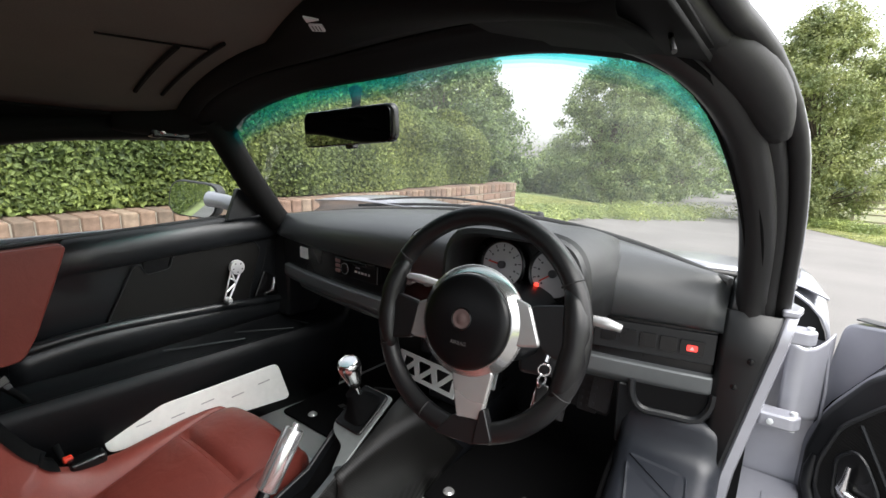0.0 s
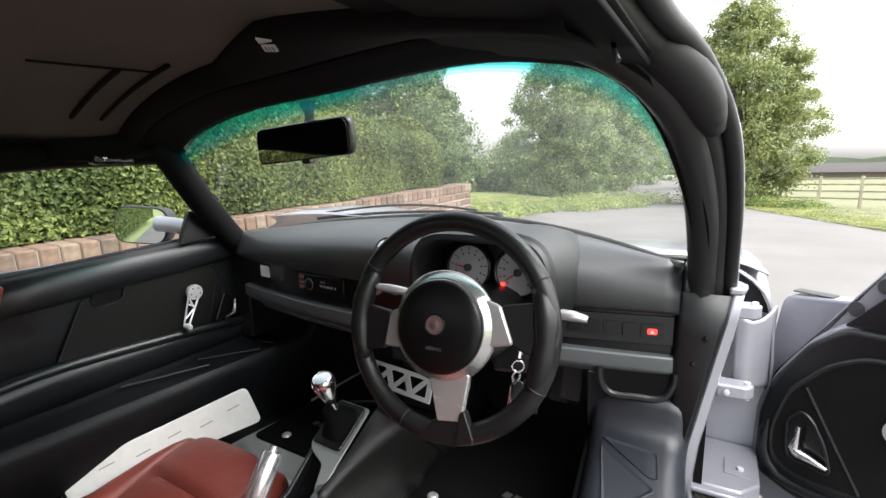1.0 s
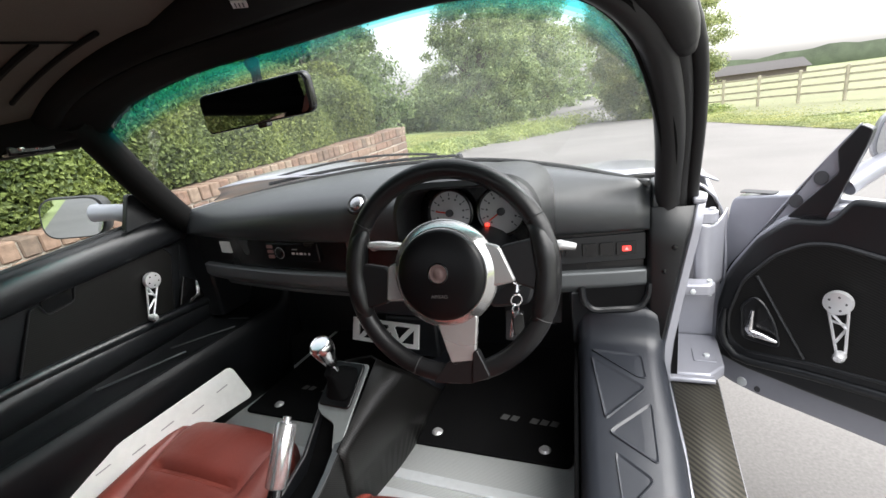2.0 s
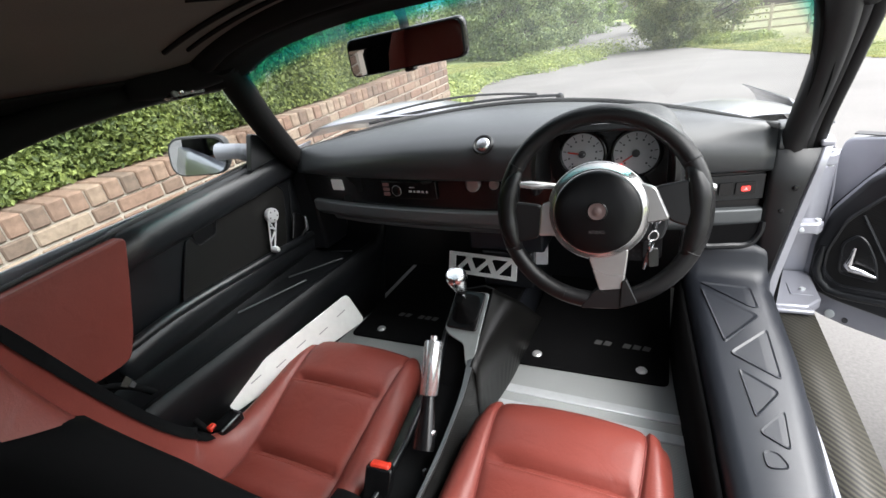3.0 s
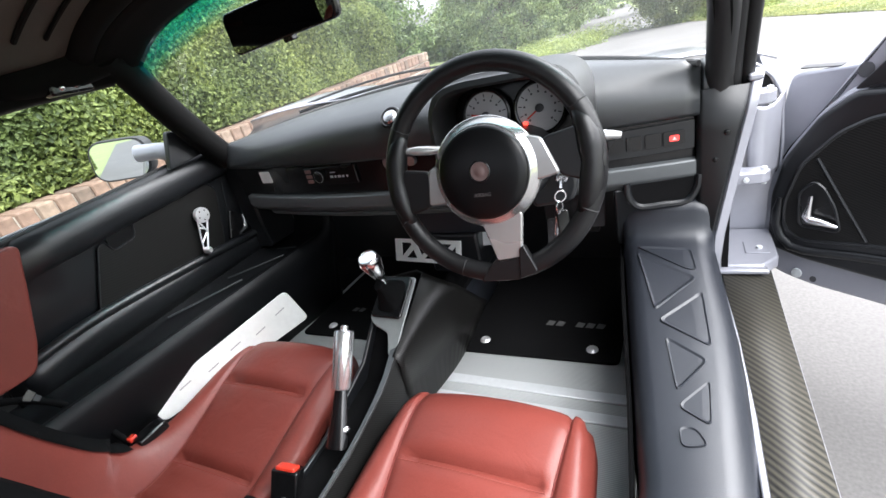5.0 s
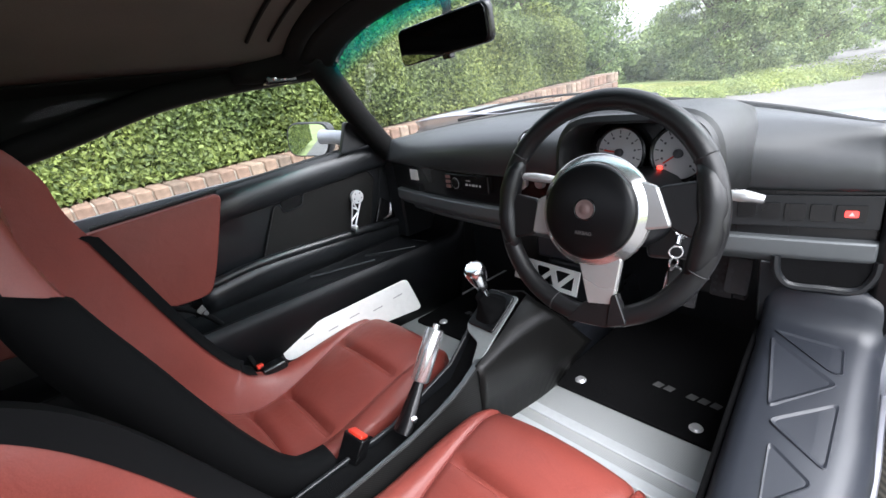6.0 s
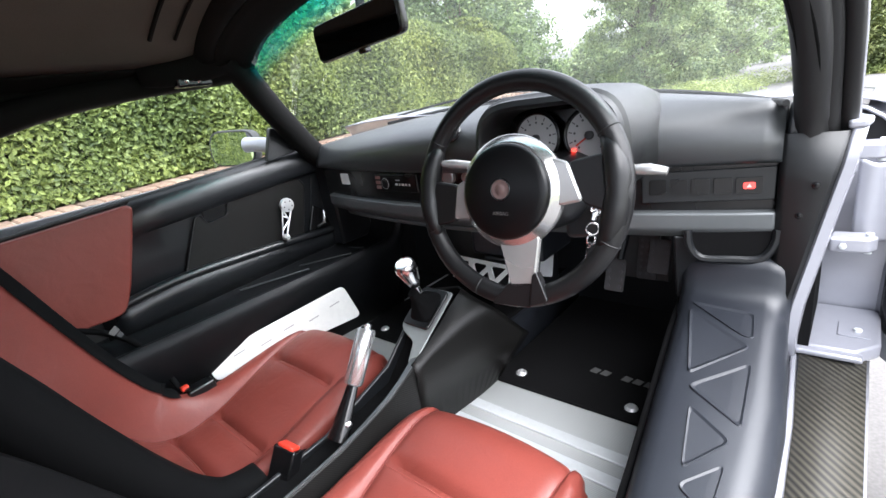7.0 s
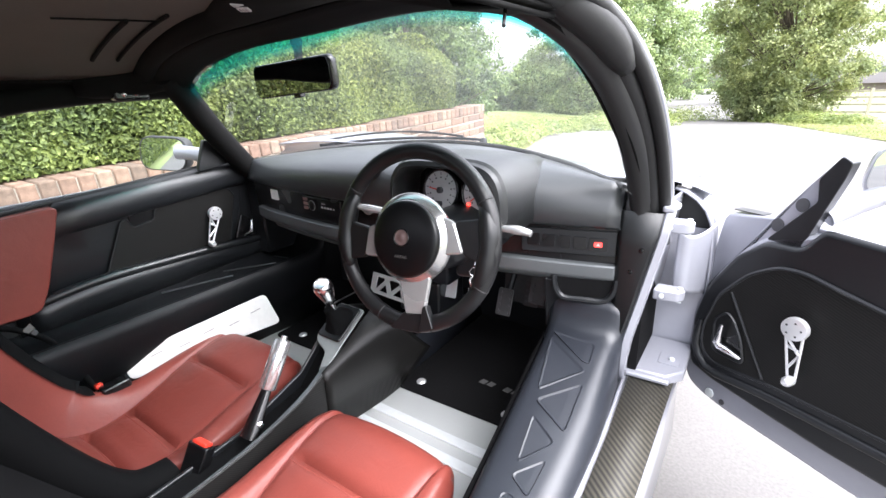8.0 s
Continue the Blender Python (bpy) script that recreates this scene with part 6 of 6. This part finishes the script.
# hedge behind the wall
def build_hedge():
    rng = np.random.default_rng(5)
    hd = thing("hedge", (-2.6, 0, 0.0), "dense clipped green hedge behind the brick wall", "hedge")
    x0, x1, y0, y1 = -1.84, -3.3, -5.0, 3.55

    def top(y):
        return 1.53 - 0.02 * np.cos(y * 2.1) + 0.03 * np.sin(y * 0.9)

    n = 250000
    y = y1 - (y1 - y0) * rng.uniform(0, 1, n) ** 1.25
    z = rng.uniform(0.25, 1, n) * top(y)
    bulge = 0.06 * np.sin(y * 3.1 + z * 2.3) * np.sin(z * 4.7 - y) + 0.03 * np.sin(y * 9.0 + 3 * z)
    bulge = np.where(z > 0.75 + 0.033 * y, bulge, -0.20)
    rnd = np.clip((z - (top(y) - 0.30)) / 0.30, 0, 1) ** 2 * 0.30
    x = x0 - rnd + bulge - rng.exponential(0.045, n)
    front = np.stack([x, y, z], 1)
    m = 90000
    xt, yt = rng.uniform(x1, x0 - 0.2, m), rng.uniform(y0, y1, m)
    topv = np.stack([xt, yt, top(yt) + 0.05 * np.sin(xt * 7 + yt * 5) - rng.exponential(0.03, m)], 1)
    k = 34000
    xe, ze = rng.uniform(x1, x0 - 0.1, k), rng.uniform(0.25, 1.5, k)
    endv = np.stack([xe, y1 + 0.12 * np.sin(ze * 5 + xe * 4) - 0.3 * np.clip((ze - 1.18) / 0.3, 0, 1) ** 2 - rng.exponential(0.03, k), ze], 1)
    b = 30000
    yb = rng.uniform(-16, y0, b)
    zb = rng.uniform(0.1, 1, b) * top(yb)
    back = np.stack([x0 - 0.3 * np.clip(zb - 1.2, 0, 1) - rng.exponential(0.06, b), yb, zb], 1)
    vs = [leaves(back, np.array([1.0, 0, 0.35]), 0.05, rng, 0.85), leaves(front, np.array([1.0, 0, 0.35]), 0.0195, rng, 0.85), leaves(topv, np.array([0.2, 0, 1.0]), 0.028, rng, 0.7), leaves(endv, np.array([0.2, 1.0, 0.3]), 0.022, rng, 0.7)]
    leaf_mesh("foliage", np.concatenate(vs), HEDGELEAF, hd, "small dense green and yellow-green leaves")
    # Solid near-black green block fills the hedge behind its leaves.
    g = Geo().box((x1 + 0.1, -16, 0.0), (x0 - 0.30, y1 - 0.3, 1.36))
    part("hedge_core", g, material("dark_hedge_fill", (0.012, 0.016, 0.006), 0.9), hd)


build_hedge()

# woods and trees
build_tree(away(-38, 12), 4.3, 1.9, SHADELEAF, 3, 70, 600, 0.06, 0.02, "tall dense green tree beyond the hedge")
build_tree(away(-33.2, 13), 4.0, 0.95, SHADELEAF, 4, 60, 600, 0.06, 0.0, "tall dense green tree beyond the hedge")
build_tree(away(-17.6, 30), 8.6, 3.0, TREELEAF, 7, 110, 700, 0.10, 0.0, "broad leafy tree beside the lane")
build_tree(away(-13.0, 42), 11.0, 4.2, TREELEAF, 8, 120, 700, 0.14, 0.0, "broad leafy tree beside the lane")
build_tree(away(0.7, 24.5), 8.3, 2.4, LIGHTLEAF, 11, 170, 800, 0.07, 0.03, "pale green roadside tree by the field gate")
for k, (az, dist, h, w) in enumerate(((-24, 36, 3.2, 2.6), (-28, 34, 2.6, 2.6), (-9.6, 58, 13, 4.6), (-0.5, 46, 8.5, 2.6), (-4.2, 82, 12, 5.0), (-45, 20, 5.5, 3.0), (-53, 16, 4.2, 2.4))):
    build_tree(away(az, dist), h, w, TREELEAF, 20 + k, 40, 300, 0.2, 0.0, "distant green hedgerow tree")

# low shrubs and weeds on the verge
rng = np.random.default_rng(9)
vs = []
for az, dist, r in ((-29, 9, 0.45), (-27, 11, 0.5), (-25, 13, 0.5), (-23, 14.5, 0.55), (-20.5, 16, 0.55), (-18, 18, 0.5), (-15, 20, 0.8), (-12, 21, 0.9), (-16.5, 17, 0.7), (-13.5, 18.5, 0.8), (-9.5, 23, 0.9), (-10.8, 20, 0.7), (-7, 25, 0.9), (-0.4, 24, 0.6), (1.4, 23, 0.6), (3.2, 22.5, 0.6), (5, 22, 0.6), (6.6, 22, 0.5)):
    x, y = away(az, dist)
    d = rng.normal(size=(1500, 3))
    d /= np.linalg.norm(d, axis=1)[:, None]
    d[:, 2] = abs(d[:, 2])
    p = np.array([x, y, ground_z(x, y) + float(bank(x, y))]) + d * r * rng.uniform(0.5, 1.1, (1500, 1)) * np.array([1.6, 1.3, 0.7])
    vs.append(leaves(p, d + np.array([0, 0, 0.8]), 0.05, rng, 0.6, 2.4))
sh = leaf_mesh("verge_weeds", np.concatenate(vs), WEEDLEAF)
tagged(sh, "tall pale weeds and brambles along the verge", "weeds", kind="stuff")
n = 42000
yy = rng.uniform(4.6, 24, n)
xx = edge_x(yy) - rng.exponential(1.8, n)
p = np.stack([xx, yy, -0.036 * np.maximum(0, yy - 1) + 0.02 + bank(xx, yy)], 1)
gb = leaf_mesh("verge_grass", leaves(p, np.array([0.0, -0.35, 1.0]), 0.03, rng, 0.45, 3.0), VERGELEAF)
tagged(gb, "tufts of verge grass beside the lane", "grass", kind="stuff")
yy = rng.uniform(2, 30, n)
xx = np.interp(yy, [p[1] for p in right_edge], [p[0] for p in right_edge]) + rng.exponential(0.9, n) - 0.1
p = np.stack([xx, yy, -0.036 * np.maximum(0, yy - 1) + 0.02], 1)
gb = leaf_mesh("verge_grass", leaves(p, np.array([0.0, -0.35, 1.0]), 0.03, rng, 0.45, 3.0), VERGELEAF)
tagged(gb, "tufts of dry verge grass by the fence", "grass", kind="stuff")

# post and rail fence
fence = thing("fence", (*away(10, 17), -0.5), "weathered wooden post and rail field fence", "fence")
fp = [away(az, d) for az, d in ((4.6, 24.5), (7.6, 24), (10.6, 23.5), (13.8, 22.6), (17.2, 21.8), (21, 21), (25.5, 20.2), (31, 19.5))]
for i, (x, y) in enumerate(fp):
    z = ground_z(x, y)
    part("post", Geo().box((x - 0.05, y - 0.05, z - 0.1), (x + 0.05, y + 0.05, z + 1.22)), WOOD, fence, bevel=0.01)
    if i:
        xa, ya = fp[i - 1]
        for h in (0.36, 0.64, 0.90, 1.12):
            d = Vector((x - xa, y - ya, ground_z(x, y) - ground_z(xa, ya)))
            m = Matrix.Translation((xa, ya, ground_z(xa, ya) + h)) @ d.to_track_quat("X", "Z").to_matrix().to_4x4()
            part("rail", Geo().box((0, -0.018, -0.036), (d.length, 0.018, 0.036), m), WOOD, fence, bevel=0.006)
barn = thing("barn", (*away(10, 70), -2.4), "long low barn with a brown sheet roof across the field", "barn")
bx, by = away(9.8, 85)
bz = ground_z(bx, by)
part("wall", Geo().box((bx - 7.0, by, bz), (bx + 7.0, by + 8, bz + 1.0)), material("barn_cladding", (0.20, 0.17, 0.15), 0.85), barn)
part("roof", Geo().prism([(-0.6, 0.95), (4, 2.2), (8.6, 0.95), (4, 2.0)], 15.0, Matrix(((0, 0, 1, bx - 7.5), (1, 0, 0, by), (0, 1, 0, bz), (0, 0, 0, 1)))), BARNROOF, barn)
g = Geo().loft([[Vector((x, 150, -6)), Vector((x, 150.5, 1.5 + 0.5 * math.sin(x * 0.05) + 0.5 * math.sin(x * 0.17) + 0.3 * math.sin(x * 0.6)))] for x in np.linspace(-300, 420, 240)])
tagged(part("far_hedgerow", g, material("distant_trees", (0.075, 0.095, 0.06), 0.9, vary=0.5, big=0.3), solid=1.0), "far dark hedgerow on the skyline", "hedgerow", kind="stuff")

# ---- brick wall: bricks last ----
wall = thing("brick_wall", (-1.81, 0.0, 0.0), "weathered red-brown brick garden wall with pale mortar", "wall")
WX, WY0, WY1 = -1.70, -3.2, 3.95


def wall_top(y):
    return 0.735 + 0.033 * y


g = Geo().loft([[Vector((WX - 0.008, y, -0.3)), Vector((WX - 0.008, y, wall_top(y) - 0.006)), Vector((WX - 0.222, y, wall_top(y) - 0.006)), Vector((WX - 0.222, y, -0.3))] for y in np.linspace(WY0, WY1 - 0.008, 20)], True, True)
part("mortar_core", g, MORTAR, wall, "sandy mortar")
BRICK = bpy.data.materials.new("old_red_brick")
BRICK.use_nodes = True
bn, bl = BRICK.node_tree.nodes, BRICK.node_tree.links
oi, rp_, tc_, nz, mxb, bpn = (bn.new("ShaderNode" + s) for s in ("ObjectInfo", "ValToRGB", "TexCoord", "TexNoise", "Mix", "Bump"))
rp_.color_ramp.elements[0].color, rp_.color_ramp.elements[1].color = (0.118, 0.086, 0.065, 1), (0.225, 0.175, 0.13, 1)
for pos, colr in ((0.35, (0.170, 0.106, 0.076, 1)), (0.7, (0.190, 0.13, 0.093, 1))):
    rp_.color_ramp.elements.new(pos).color = colr
bl.new(oi.outputs["Random"], rp_.inputs[0])
nz.inputs["Scale"].default_value = 45
nz.inputs["Detail"].default_value = 5
bl.new(tc_.outputs["Object"], nz.inputs["Vector"])
mxb.data_type, mxb.blend_type = "RGBA", "OVERLAY"
mxb.inputs["Factor"].default_value = 0.55
bl.new(rp_.outputs[0], mxb.inputs["A"])
bl.new(nz.outputs["Fac"], mxb.inputs["B"])
bl.new(mxb.outputs["Result"], bn["Principled BSDF"].inputs["Base Color"])
bn["Principled BSDF"].inputs["Roughness"].default_value = 0.9
bpn.inputs["Strength"].default_value, bpn.inputs["Distance"].default_value = 0.5, 0.006
bl.new(nz.outputs["Fac"], bpn.inputs["Height"])
bl.new(bpn.outputs[0], bn["Principled BSDF"].inputs["Normal"])


def brick_mesh(name, sx, sy, sz):
    bm = bmesh.new()
    bmesh.ops.create_cube(bm, size=1.0)
    for v in bm.verts:
        v.co = Vector((v.co.x * sx, v.co.y * sy, v.co.z * sz))
    bmesh.ops.bevel(bm, geom=[e for e in bm.edges], offset=0.006, segments=1, affect="EDGES")
    me = bpy.data.meshes.new(name)
    bm.to_mesh(me)
    bm.free()
    me.materials.append(BRICK)
    return me


stretcher, header, soldier = brick_mesh("brick", 0.05, 0.213, 0.062), brick_mesh("brick", 0.05, 0.102, 0.062), brick_mesh("brick", 0.235, 0.069, 0.082)
rng = random.Random(4)


def lay(me, x, y, z, turn=0.0):
    ob = new("brick", me)
    ob.parent = wall
    ob.matrix_parent_inverse = Matrix.Translation(wall.location).inverted()
    ob.location = (x + rng.uniform(-0.003, 0.003), y, z)
    ob.rotation_euler = (turn + rng.uniform(-0.01, 0.01), rng.uniform(-0.01, 0.01), rng.uniform(-0.008, 0.008))


fall = math.atan(0.033)
y, count = WY1 - 0.035, 0
while y > WY0 + 0.05 and count < 96:
    lay(soldier, WX - 0.112, y, wall_top(y) - 0.037, fall)
    y -= 0.076
    count += 1
for c in range(9):
    y = WY1 - (0.11 if c % 2 else 0.055)
    k = c % 2
    while y > -2.4:
        z = wall_top(y) - 0.118 - 0.075 * c
        if z > -0.14 + ground_z(0, y):
            lay(stretcher if k % 2 else header, WX - 0.022, y, z, fall)
        step = 0.112 if k % 2 == 0 else 0.224
        nxt = 0.224 if k % 2 == 0 else 0.112
        y -= (step + nxt) / 2
        k += 1
for c in range(9):
    for x in (WX - 0.11,):
        ob = new("brick", stretcher)
        ob.parent = wall
        ob.matrix_parent_inverse = Matrix.Translation(wall.location).inverted()
        ob.location = (x, WY1 - 0.018, wall_top(WY1) - 0.118 - 0.075 * c)
        ob.rotation_euler = (0, 0, radians(90))
